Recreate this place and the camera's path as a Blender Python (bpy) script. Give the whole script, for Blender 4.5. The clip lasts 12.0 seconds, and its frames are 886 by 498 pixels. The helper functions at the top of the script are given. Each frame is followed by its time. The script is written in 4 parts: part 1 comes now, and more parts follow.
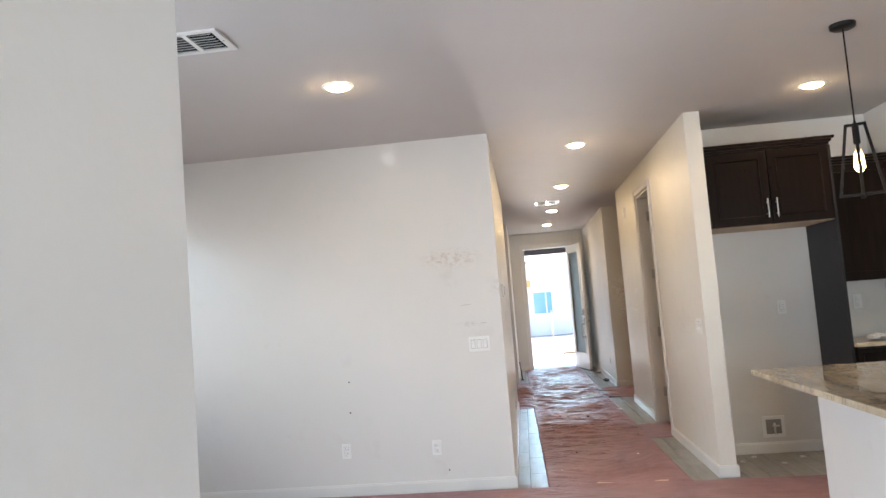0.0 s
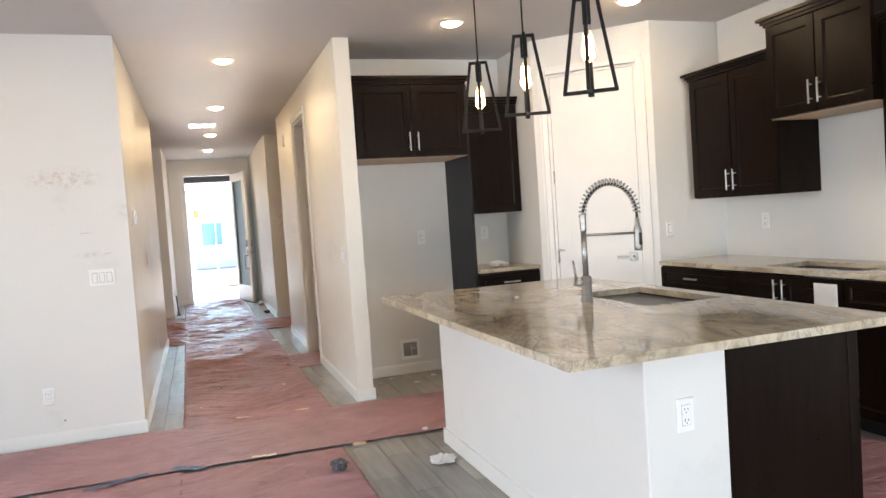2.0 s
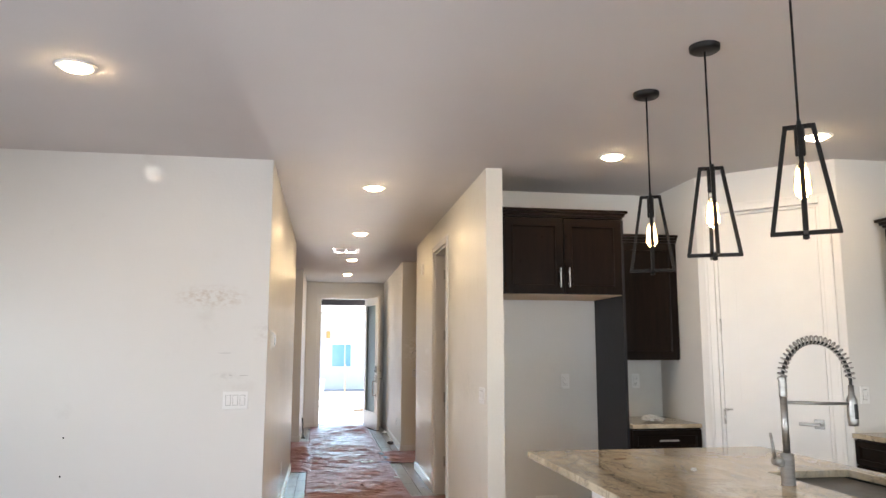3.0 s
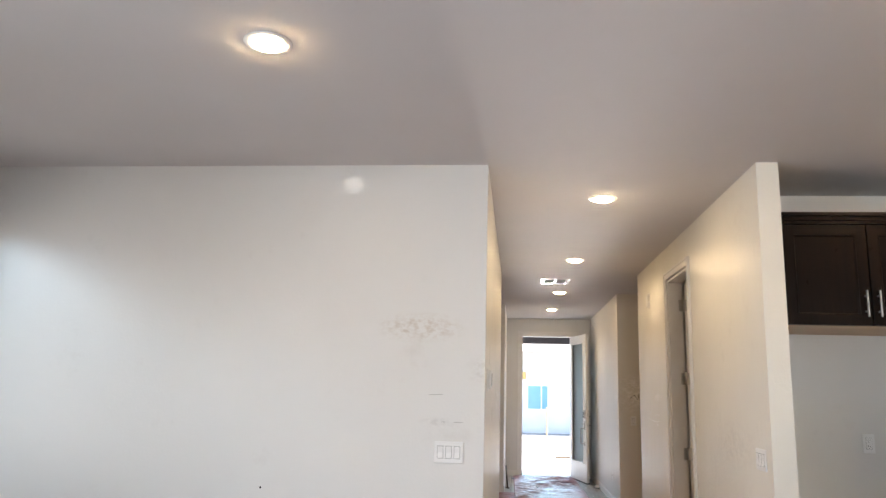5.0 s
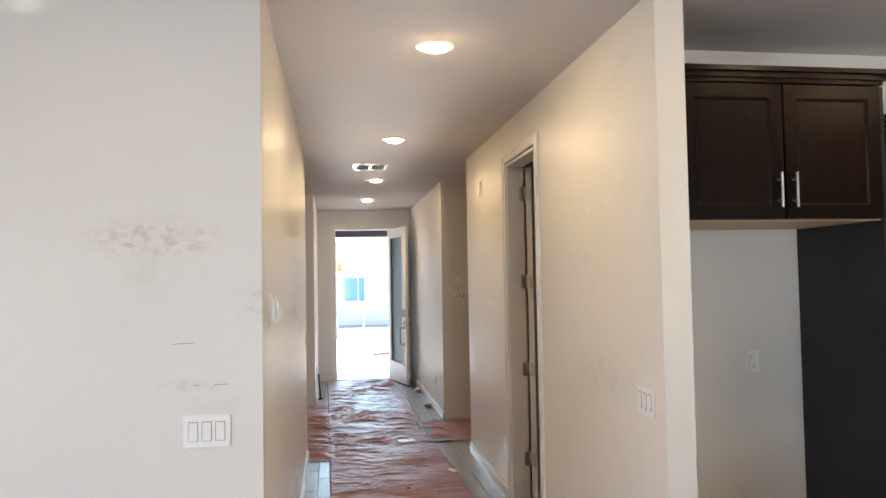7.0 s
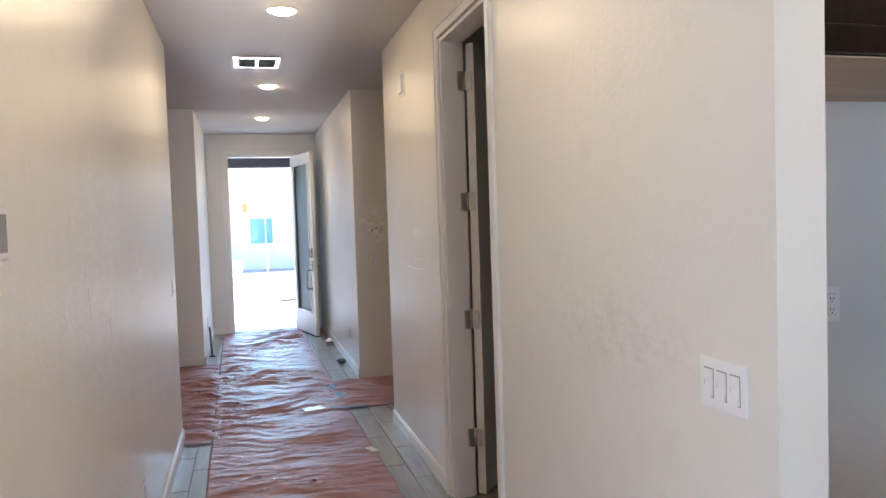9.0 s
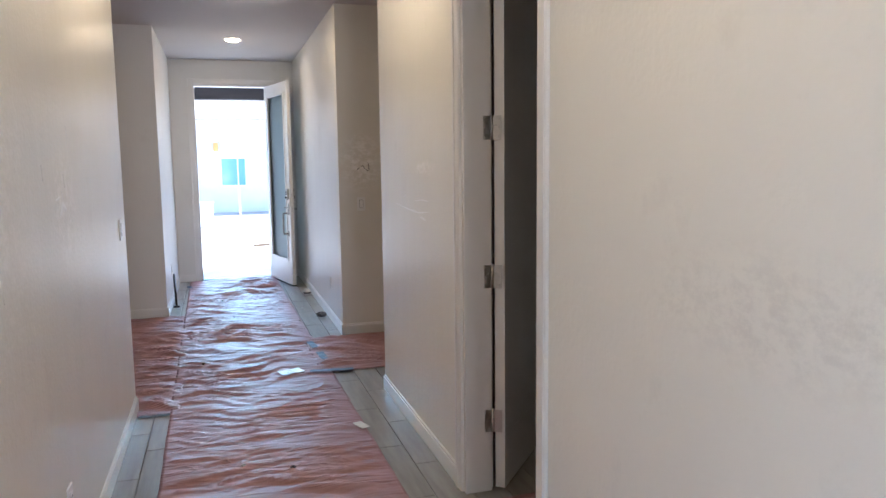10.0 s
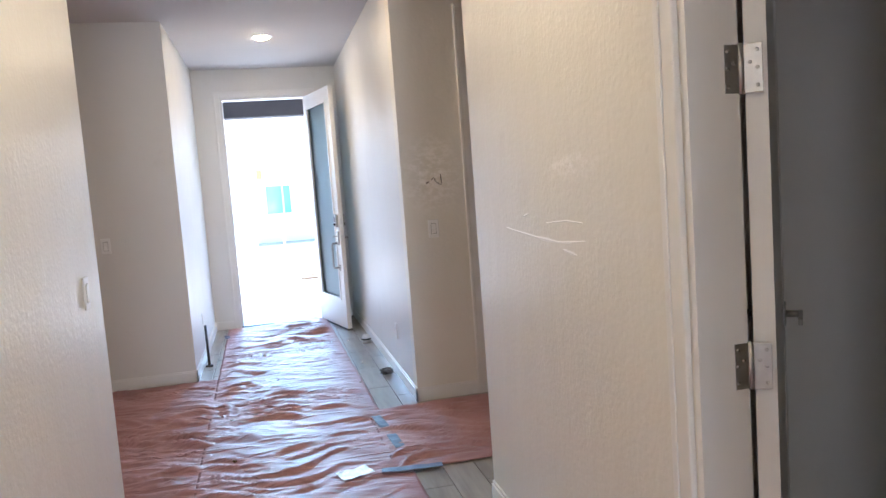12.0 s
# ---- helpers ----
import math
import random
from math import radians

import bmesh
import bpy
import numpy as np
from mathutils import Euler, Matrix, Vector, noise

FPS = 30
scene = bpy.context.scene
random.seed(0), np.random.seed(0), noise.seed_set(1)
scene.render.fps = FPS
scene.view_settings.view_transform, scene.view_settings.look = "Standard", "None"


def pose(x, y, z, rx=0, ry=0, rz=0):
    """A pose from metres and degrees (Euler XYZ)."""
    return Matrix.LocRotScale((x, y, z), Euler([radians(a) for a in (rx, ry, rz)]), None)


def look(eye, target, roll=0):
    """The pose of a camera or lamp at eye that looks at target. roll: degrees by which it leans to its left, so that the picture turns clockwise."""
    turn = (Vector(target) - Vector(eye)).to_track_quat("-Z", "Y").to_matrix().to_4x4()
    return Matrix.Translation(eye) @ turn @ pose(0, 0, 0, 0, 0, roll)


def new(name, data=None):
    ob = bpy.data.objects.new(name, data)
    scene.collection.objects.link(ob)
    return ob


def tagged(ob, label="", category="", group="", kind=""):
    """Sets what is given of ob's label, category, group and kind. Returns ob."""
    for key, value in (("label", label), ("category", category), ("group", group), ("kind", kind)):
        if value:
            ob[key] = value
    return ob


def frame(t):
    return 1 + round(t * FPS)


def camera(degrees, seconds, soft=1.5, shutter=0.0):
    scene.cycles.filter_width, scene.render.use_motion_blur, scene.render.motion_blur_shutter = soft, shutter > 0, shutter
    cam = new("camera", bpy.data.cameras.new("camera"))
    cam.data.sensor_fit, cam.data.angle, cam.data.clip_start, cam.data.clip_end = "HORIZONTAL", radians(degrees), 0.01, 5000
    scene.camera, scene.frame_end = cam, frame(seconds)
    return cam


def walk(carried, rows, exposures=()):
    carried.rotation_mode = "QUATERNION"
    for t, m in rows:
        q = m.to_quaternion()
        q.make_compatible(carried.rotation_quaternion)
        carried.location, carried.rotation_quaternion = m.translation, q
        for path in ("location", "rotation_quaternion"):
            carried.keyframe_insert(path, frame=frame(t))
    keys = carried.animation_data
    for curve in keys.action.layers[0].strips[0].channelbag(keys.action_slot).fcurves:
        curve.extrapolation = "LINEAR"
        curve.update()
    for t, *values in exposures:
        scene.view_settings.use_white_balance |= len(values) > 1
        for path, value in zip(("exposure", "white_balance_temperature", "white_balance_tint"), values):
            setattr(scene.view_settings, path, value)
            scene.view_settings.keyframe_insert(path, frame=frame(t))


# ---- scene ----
cam = camera(62.9, 12.0)
PATH = [
    (0, (0.003, 0.311, 1.41), (-0.201, 2.294, 1.568), -4.5),
    (0.5, (0.043, 0.311, 1.432), (0.067, 2.305, 1.594), -3.8),
    (1, (0.11, 0.374, 1.402), (0.373, 2.355, 1.489), -4.3),
    (1.5, (0.2, 0.436, 1.378), (0.745, 2.36, 1.354), -4.7),
    (1.8, (0.241, 0.502, 1.369), (0.907, 2.386, 1.283), -4.5),
    (2, (0.277, 0.531, 1.367), (0.916, 2.424, 1.274), -3.9),
    (2.5, (0.268, 0.7, 1.403), (0.639, 2.664, 1.474), -0.9),
    (3, (0.227, 0.922, 1.425), (0.54, 2.877, 1.704), 0.1),
    (3.3, (0.282, 1.122, 1.420), (0.618, 3.071, 1.716), 1.6),
    (3.5, (0.266, 1.231, 1.402), (0.513, 3.195, 1.69), 2.0),
    (3.7, (0.289, 1.329, 1.403), (0.36, 3.309, 1.678), 1.7),
    (5.3, (-0.019, 2.027, 1.44), (-0.224, 3.977, 1.832), 1.6),
    (5.5, (-0.019, 2.157, 1.44), (-0.201, 4.112, 1.82), 1.9),
    (6, (0.017, 2.542, 1.5), (-0.106, 4.512, 1.825), 1.5),
    (6.5, (0.043, 2.947, 1.577), (0.173, 4.932, 1.791), 0.4),
    (7, (0.092, 3.288, 1.625), (0.391, 5.264, 1.704), -1.0),
    (7.5, (0.223, 3.626, 1.614), (0.574, 5.596, 1.618), -0.6),
    (7.7, (0.258, 3.783, 1.594), (0.651, 5.743, 1.572), -0.2),
    (9.3, (0.325, 4.967, 1.501), (0.867, 6.889, 1.38), -2.0),
    (9.5, (0.321, 5.152, 1.496), (0.875, 7.067, 1.337), -1.8),
    (10, (0.368, 5.521, 1.441), (0.951, 7.42, 1.206), -0.7),
    (10.5, (0.449, 5.902, 1.429), (0.957, 7.824, 1.209), -1.2),
    (10.8, (0.445, 6.123, 1.414), (0.933, 8.05, 1.194), -3.3),
    (11, (0.437, 6.287, 1.426), (0.937, 8.211, 1.207), -4.0),
    (11.5, (0.457, 6.63, 1.389), (0.976, 8.552, 1.198), -3.1),
    (11.6, (0.477, 6.736, 1.379), (0.982, 8.662, 1.192), -3.1),
    (12, (0.49, 7.051, 1.397), (0.949, 8.989, 1.215), -4.2),
]
EXPOSURE = 3.0
BRIGHTER = [(0.0, -0.67, 6550), (0.5, -0.72, 6600), (1.4, -0.68, 6600), (2.0, -0.42, 6650), (2.7, -0.58, 6650), (3.5, -0.63, 6600), (5.5, -0.68, 6600), (6.5, -0.68, 6650), (7.5, -0.62, 6400), (9.5, -0.6, 5550), (10.5, -0.44, 5450), (11.0, -0.28, 5400), (11.5, -0.3, 5400), (12.0, -0.03, 5400)]
walk(cam, [(t, look(eye, target, roll)) for t, eye, target, roll in PATH], exposures=[(t, EXPOSURE + e, k, 11) for t, e, k in BRIGHTER])

# ---- world, sun, lamps standing in for daylight, exposure ----
world = bpy.data.worlds.new("sky")
scene.world = world
world.use_nodes = True
wn = world.node_tree.nodes
sky = wn.new("ShaderNodeTexSky")
sky.sky_type, sky.sun_disc = "NISHITA", False
sky.sun_elevation, sky.sun_rotation = radians(58), radians(60)
wn["Background"].inputs["Strength"].default_value = 0.15
world.node_tree.links.new(sky.outputs["Color"], wn["Background"].inputs["Color"])

sun = new("sun", bpy.data.lights.new("sun", "SUN"))
sun.data.energy, sun.data.angle, sun.data.color = 3.6, radians(0.5), (1.0, 0.95, 0.88)
sun.matrix_basis = look((6, 30, 20), (6 - math.sin(radians(60)) * 5, 30 - math.cos(radians(60)) * 5, 20 - 5 * math.tan(radians(58))))


def daylight(name, eye, target, w, h, watts, color=(0.76, 0.88, 1.0), spread=150):
    """The sky's light in the opening of a window."""
    # An area lamp standing in for daylight, at an opening or outside it.
    ob = new(name, bpy.data.lights.new(name, "AREA"))
    ob.data.shape, ob.data.size, ob.data.size_y = "RECTANGLE", w, h
    ob.data.energy, ob.data.color, ob.data.spread = watts, color, radians(spread)
    ob.matrix_basis = look(eye, target)
    return ob


daylight("daylight_patio", (1.8, -3.05, 1.2), (1.8, 0.0, 0.55), 3.6, 2.2, 10.5)
# added lamp for bounce off sunlit patio ground, steered towards the kitchen's east wall
daylight("patio_bounce_lamp", (1.3, -3.05, 0.4), (2.9, 0.0, 1.6), 2.0, 0.6, 7, (0.97, 0.95, 0.93), spread=120)
daylight("daylight_west", (-3.22, 2.0, 1.5), (0.0, 2.5, 0.9), 1.7, 1.5, 13.0, spread=130)
daylight("daylight_side", (-4.1, 4.2, 2.60), (-1.9, 5.95, 1.25), 0.5, 0.22, 2.8, (0.62, 0.83, 1.0), spread=130)
# added lamp over the street, hidden by the porch beam, for sky on the hall floor
daylight("entry_sky_lamp", (0.57, 22.0, 3.6), (0.57, 12.0, 0.3), 3.0, 1.2, 24.0, (0.46, 0.76, 1.0), spread=60)
# added narrow lamp on the road, for sunlit ground bouncing light onto the ceiling
daylight("street_bounce_lamp", (0.62, 23.6, 0.1), (0.40, 13.6, 1.65), 1.4, 0.4, 1.35, (1.0, 0.97, 0.95), spread=8.4)

# added spot lamp that puts a small bright oval high on the living wall
wall_spot = new("wall_spot_lamp", bpy.data.lights.new("wall_spot_lamp", "SPOT"))
wall_spot.data.energy, wall_spot.data.color, wall_spot.data.spot_size, wall_spot.data.spot_blend, wall_spot.data.shadow_soft_size = 5.0, (1.0, 0.95, 0.88), radians(5.0), 0.7, 0.01
wall_spot.matrix_basis = look((-0.957, 4.386, 2.70), (-0.958, 5.95, 2.617))

# ---- materials ----


def nodes_of(name):
    m = bpy.data.materials.new(name)
    m.use_nodes = True
    return m, m.node_tree.nodes, m.node_tree.links, m.node_tree.nodes["Principled BSDF"]


def noise_node(nt, lk, scale, detail=4, rough=0.55, stretch=(1, 1, 1), distort=0.0):
    geo, mp, nz = nt.new("ShaderNodeNewGeometry"), nt.new("ShaderNodeMapping"), nt.new("ShaderNodeTexNoise")
    mp.inputs["Scale"].default_value = stretch
    nz.inputs["Scale"].default_value, nz.inputs["Detail"].default_value = scale, detail
    nz.inputs["Roughness"].default_value, nz.inputs["Distortion"].default_value = rough, distort
    lk.new(geo.outputs["Position"], mp.inputs["Vector"])
    lk.new(mp.outputs["Vector"], nz.inputs["Vector"])
    return nz.outputs["Fac"]


def ramp_node(nt, lk, fac, stops):
    r = nt.new("ShaderNodeValToRGB")
    while len(r.color_ramp.elements) < len(stops):
        r.color_ramp.elements.new(0.5)
    for e, (p, c) in zip(r.color_ramp.elements, stops):
        e.position, e.color = p, (*c, 1.0)
    lk.new(fac, r.inputs["Fac"])
    return r.outputs["Color"]


def mix_node(nt, lk, fac, a, b, mode="MIX"):
    m = nt.new("ShaderNodeMix")
    m.data_type, m.blend_type = "RGBA", mode
    for sock, v in ((m.inputs["Factor"], fac), (m.inputs["A"], a), (m.inputs["B"], b)):
        if isinstance(v, (int, float)):
            sock.default_value = v
        elif isinstance(v, tuple):
            sock.default_value = (*v, 1.0)
        else:
            lk.new(v, sock)
    return m.outputs["Result"]


def bump_node(nt, lk, height, strength, distance, normal=None):
    b = nt.new("ShaderNodeBump")
    b.inputs["Strength"].default_value, b.inputs["Distance"].default_value = strength, distance
    lk.new(height, b.inputs["Height"])
    if normal:
        lk.new(normal, b.inputs["Normal"])
    return b.outputs["Normal"]


def surface(name, dark, light, scale, rough=0.5, metal=0.0, stretch=(1, 1, 1), bump=0.0, bump_scale=80, bump_stretch=(1, 1, 1), distance=0.002, gloss_wear=0.0, specular=0.5, piece_vary=0.0, distort=0.0):
    m, nt, lk, bsdf = nodes_of(name)
    fac = noise_node(nt, lk, scale, 5, 0.6, stretch, distort)
    col = ramp_node(nt, lk, fac, [(0.3, dark), (0.7, light)])
    if piece_vary:
        info, mr = nt.new("ShaderNodeObjectInfo"), nt.new("ShaderNodeMapRange")
        mr.inputs["To Min"].default_value, mr.inputs["To Max"].default_value = 1 - piece_vary, 1 + piece_vary
        lk.new(info.outputs["Random"], mr.inputs["Value"])
        hsv = nt.new("ShaderNodeHueSaturation")
        lk.new(mr.outputs["Result"], hsv.inputs["Value"])
        lk.new(col, hsv.inputs["Color"])
        col = hsv.outputs["Color"]
    lk.new(col, bsdf.inputs["Base Color"])
    bsdf.inputs["Metallic"].default_value, bsdf.inputs["Roughness"].default_value = metal, rough
    bsdf.inputs["Specular IOR Level"].default_value = specular
    if gloss_wear:
        mr = nt.new("ShaderNodeMapRange")
        mr.inputs["To Min"].default_value, mr.inputs["To Max"].default_value = max(rough - gloss_wear, 0.02), rough + gloss_wear
        lk.new(noise_node(nt, lk, scale * 2.3, 4), mr.inputs["Value"])
        lk.new(mr.outputs["Result"], bsdf.inputs["Roughness"])
    if bump:
        lk.new(bump_node(nt, lk, noise_node(nt, lk, bump_scale, 3, 0.5, bump_stretch), bump, distance), bsdf.inputs["Normal"])
    return m


def glow(name, color, strength):
    m, nt, lk, bsdf = nodes_of(name)
    bsdf.inputs["Base Color"].default_value = (*color, 1)
    bsdf.inputs["Emission Color"].default_value = (*color, 1)
    bsdf.inputs["Emission Strength"].default_value = strength
    return m


def glass(name, color=(1, 1, 1), rough=0.0, ior=1.5):
    m, nt, lk, bsdf = nodes_of(name)
    bsdf.inputs["Base Color"].default_value = (*color, 1)
    bsdf.inputs["Transmission Weight"].default_value, bsdf.inputs["Roughness"].default_value, bsdf.inputs["IOR"].default_value = 1.0, rough, ior
    return m


def painted_wall(name, base, smudges=(), scuff=0.5, gloss=0.42, relief=0.22, specular=0.5):
    """Rolled paint over knock-down texture. smudges: (place, reach, strength, colour)."""
    m, nt, lk, bsdf = nodes_of(name)
    lo = tuple(c * 0.965 for c in base)
    col = ramp_node(nt, lk, noise_node(nt, lk, 1.3, 4), [(0.3, lo), (0.7, base)])
    spots = noise_node(nt, lk, 3.1, 6, 0.7)
    fine = ramp_node(nt, lk, spots, [(0.60, (0, 0, 0)), (0.78, (scuff * 0.35,) * 3)])
    col = mix_node(nt, lk, fine, col, (0.42, 0.36, 0.31))
    geo = nt.new("ShaderNodeNewGeometry")
    for place, reach, strength, tint in smudges:
        sub, div, ln, mr = nt.new("ShaderNodeVectorMath"), nt.new("ShaderNodeVectorMath"), nt.new("ShaderNodeVectorMath"), nt.new("ShaderNodeMapRange")
        sub.operation, div.operation, ln.operation = "SUBTRACT", "DIVIDE", "LENGTH"
        sub.inputs[1].default_value, div.inputs[1].default_value = place, reach
        lk.new(geo.outputs["Position"], sub.inputs[0])
        lk.new(sub.outputs["Vector"], div.inputs[0])
        lk.new(div.outputs["Vector"], ln.inputs[0])
        mr.inputs["From Min"].default_value, mr.inputs["From Max"].default_value = 0.35, 1.0
        mr.inputs["To Min"].default_value, mr.inputs["To Max"].default_value = strength, 0.0
        lk.new(ln.outputs["Value"], mr.inputs["Value"])
        patch = ramp_node(nt, lk, noise_node(nt, lk, 22, 5, 0.7, (1, 1, 1.6)), [(0.44, (0, 0, 0)), (0.62, (1, 1, 1))])
        mul = nt.new("ShaderNodeMath")
        mul.operation = "MULTIPLY"
        lk.new(mr.outputs["Result"], mul.inputs[0])
        lk.new(patch, mul.inputs[1])
        col = mix_node(nt, lk, mul.outputs["Value"], col, tint)
    lk.new(col, bsdf.inputs["Base Color"])
    rr = nt.new("ShaderNodeMapRange")
    rr.inputs["To Min"].default_value, rr.inputs["To Max"].default_value = gloss - 0.12, gloss + 0.12
    lk.new(noise_node(nt, lk, 5, 5, 0.6, (1, 1, 0.35)), rr.inputs["Value"])
    lk.new(rr.outputs["Result"], bsdf.inputs["Roughness"])
    n1 = bump_node(nt, lk, noise_node(nt, lk, 55, 3, 0.5), relief, 0.003)
    lk.new(bump_node(nt, lk, noise_node(nt, lk, 9, 4, 0.55, (1, 1, 0.3)), relief * 0.6, 0.01, n1), bsdf.inputs["Normal"])
    bsdf.inputs["Specular IOR Level"].default_value = specular
    return m


WHITE = (0.755, 0.745, 0.72)
paint = painted_wall("wall_paint", WHITE)
paint_living = painted_wall("wall_paint_marked", WHITE, [((-0.53, 5.95, 1.78), (0.28, 0.3, 0.095), 0.6, (0.50, 0.41, 0.33)), ((-0.18, 5.95, 1.55), (0.1, 0.3, 0.1), 0.3, (0.5, 0.46, 0.42)), ((-0.42, 5.95, 1.26), (0.12, 0.3, 0.03), 0.3, (0.4, 0.38, 0.36))])
paint_stub = painted_wall("wall_paint_stained", (0.79, 0.78, 0.75), [((-0.177, 0.55, 1.75), (0.3, 0.16, 0.3), 0.3, (0.72, 0.66, 0.52)), ((-0.177, 0.62, 1.2), (0.3, 0.1, 0.12), 0.4, (0.62, 0.56, 0.46))])
paint_hall = painted_wall("wall_paint_scuffed", (0.79, 0.768, 0.705), [((1.34, 6.6, 1.15), (0.3, 0.5, 0.16), 0.22, (0.42, 0.40, 0.38)), ((1.34, 9.0, 1.42), (0.3, 0.22, 0.05), 0.8, (0.95, 0.93, 0.9)), ((-0.16, 7.4, 1.35), (0.3, 0.6, 0.6), 0.5, (0.92, 0.89, 0.84)), ((-0.16, 8.4, 1.3), (0.3, 0.3, 0.25), 0.6, (0.95, 0.92, 0.88))], 0.6, 0.35, 0.5)
paint_patch = painted_wall("wall_paint_patched", (0.79, 0.768, 0.705), [((1.52, 11.57, 1.46), (0.22, 0.3, 0.3), 1.0, (0.95, 0.93, 0.9))], 0.4, 0.44, 0.4)
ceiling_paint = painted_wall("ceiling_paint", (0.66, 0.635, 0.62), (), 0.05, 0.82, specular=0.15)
trim_paint = surface("trim_paint", (0.76, 0.75, 0.73), (0.82, 0.81, 0.79), 2.0, 0.32, bump=0.05, bump_scale=30)
door_paint = surface("door_paint", (0.74, 0.73, 0.71), (0.80, 0.79, 0.77), 1.5, 0.35, bump=0.08, bump_scale=40, bump_stretch=(1, 1, 0.1))
plastic = surface("white_plastic", (0.83, 0.83, 0.82), (0.88, 0.88, 0.87), 6, 0.3)
# grey painting the shade in the seam round paddles and socket inserts
gap_shade = surface("painted_gap_shade", (0.30, 0.30, 0.29), (0.36, 0.36, 0.35), 5, 0.6)
# near-black: painted shade in slots, holes and cut-outs; own colour of keypad and wires
dark_slot = surface("dark_slot", (0.006, 0.006, 0.006), (0.01, 0.01, 0.01), 5, 0.7, specular=0.1)
espresso = surface("espresso_wood", (0.0045, 0.0024, 0.0015), (0.0115, 0.006, 0.0036), 7, 0.3, specular=0.12, stretch=(5, 5, 0.45), bump=0.12, bump_scale=45, bump_stretch=(4, 4, 0.2), gloss_wear=0.06)
laminate = surface("dark_laminate", (0.013, 0.013, 0.016), (0.019, 0.019, 0.023), 4, 0.45, specular=0.25)
maple = surface("raw_maple_veneer", (0.55, 0.40, 0.25), (0.68, 0.52, 0.35), 3, 0.5, stretch=(0.4, 6, 6))
steel = surface("brushed_steel", (0.36, 0.35, 0.33), (0.48, 0.47, 0.45), 10, 0.4, 1.0, stretch=(1, 1, 8), gloss_wear=0.06)
chrome = surface("bright_nickel", (0.62, 0.61, 0.59), (0.72, 0.71, 0.69), 12, 0.3, 1.0)
hinge_metal = surface("satin_nickel", (0.56, 0.55, 0.53), (0.62, 0.61, 0.59), 60, 0.3, 0.9, gloss_wear=0.03)
black_metal = surface("black_metal", (0.014, 0.013, 0.012), (0.022, 0.021, 0.020), 9, 0.45, 0.6)
sink_dark = surface("dark_composite", (0.012, 0.015, 0.015), (0.02, 0.024, 0.024), 30, 0.5, specular=0.2)
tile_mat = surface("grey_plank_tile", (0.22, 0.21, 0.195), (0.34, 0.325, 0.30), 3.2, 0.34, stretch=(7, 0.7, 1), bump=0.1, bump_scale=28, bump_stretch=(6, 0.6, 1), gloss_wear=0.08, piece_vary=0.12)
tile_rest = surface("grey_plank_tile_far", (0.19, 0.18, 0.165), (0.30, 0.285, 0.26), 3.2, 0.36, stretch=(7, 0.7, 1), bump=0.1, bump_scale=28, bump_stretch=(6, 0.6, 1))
grout = surface("grout", (0.055, 0.053, 0.05), (0.085, 0.08, 0.076), 14, 0.85, bump=0.2)
masking = surface("blue_tape", (0.05, 0.075, 0.15), (0.085, 0.115, 0.20), 12, 0.5, bump=0.2, bump_scale=60)
tan_tape = surface("tan_tape", (0.62, 0.42, 0.28), (0.72, 0.52, 0.38), 12, 0.4)
scrap = surface("white_scrap", (0.70, 0.68, 0.66), (0.82, 0.81, 0.80), 20, 0.4, bump=0.5, bump_scale=40, distance=0.006)
foil = surface("grey_plastic_bag", (0.012, 0.012, 0.014), (0.20, 0.20, 0.22), 45, 0.2, bump=0.8, bump_scale=50, distance=0.01)
rubber = surface("black_rubber", (0.012, 0.012, 0.012), (0.02, 0.02, 0.02), 8, 0.55)
stucco = surface("pale_stucco", (0.64, 0.63, 0.61), (0.72, 0.71, 0.69), 1.2, 0.9, bump=0.3, bump_scale=25)
fascia = surface("dark_brown_fascia", (0.018, 0.012, 0.012), (0.028, 0.02, 0.02), 3, 0.7)
soil = surface("pale_desert_soil", (0.32, 0.30, 0.27), (0.46, 0.44, 0.41), 0.8, 0.95, bump=0.4, bump_scale=8, distance=0.02)
concrete = surface("pale_concrete", (0.46, 0.45, 0.43), (0.56, 0.55, 0.53), 1.6, 0.85, bump=0.15, bump_scale=30)
roof_tile = surface("pale_roof_tile", (0.50, 0.44, 0.38), (0.60, 0.54, 0.47), 2, 0.85)
house_glass = surface("blue_window_glass", (0.12, 0.30, 0.38), (0.18, 0.38, 0.46), 1, 0.08)
lumber = surface("lumber", (0.16, 0.11, 0.07), (0.24, 0.17, 0.11), 4, 0.7, stretch=(1, 8, 8))
clear_glass = glass("clear_glass")
frosted = glass("frosted_glass", (0.26, 0.34, 0.37), 0.42, 1.18)
lamp_glow = glow("warm_lens", (1.0, 0.73, 0.42), 40.0)
bulb_glow = glow("bulb_glow", (1.0, 0.60, 0.22), 5.0)


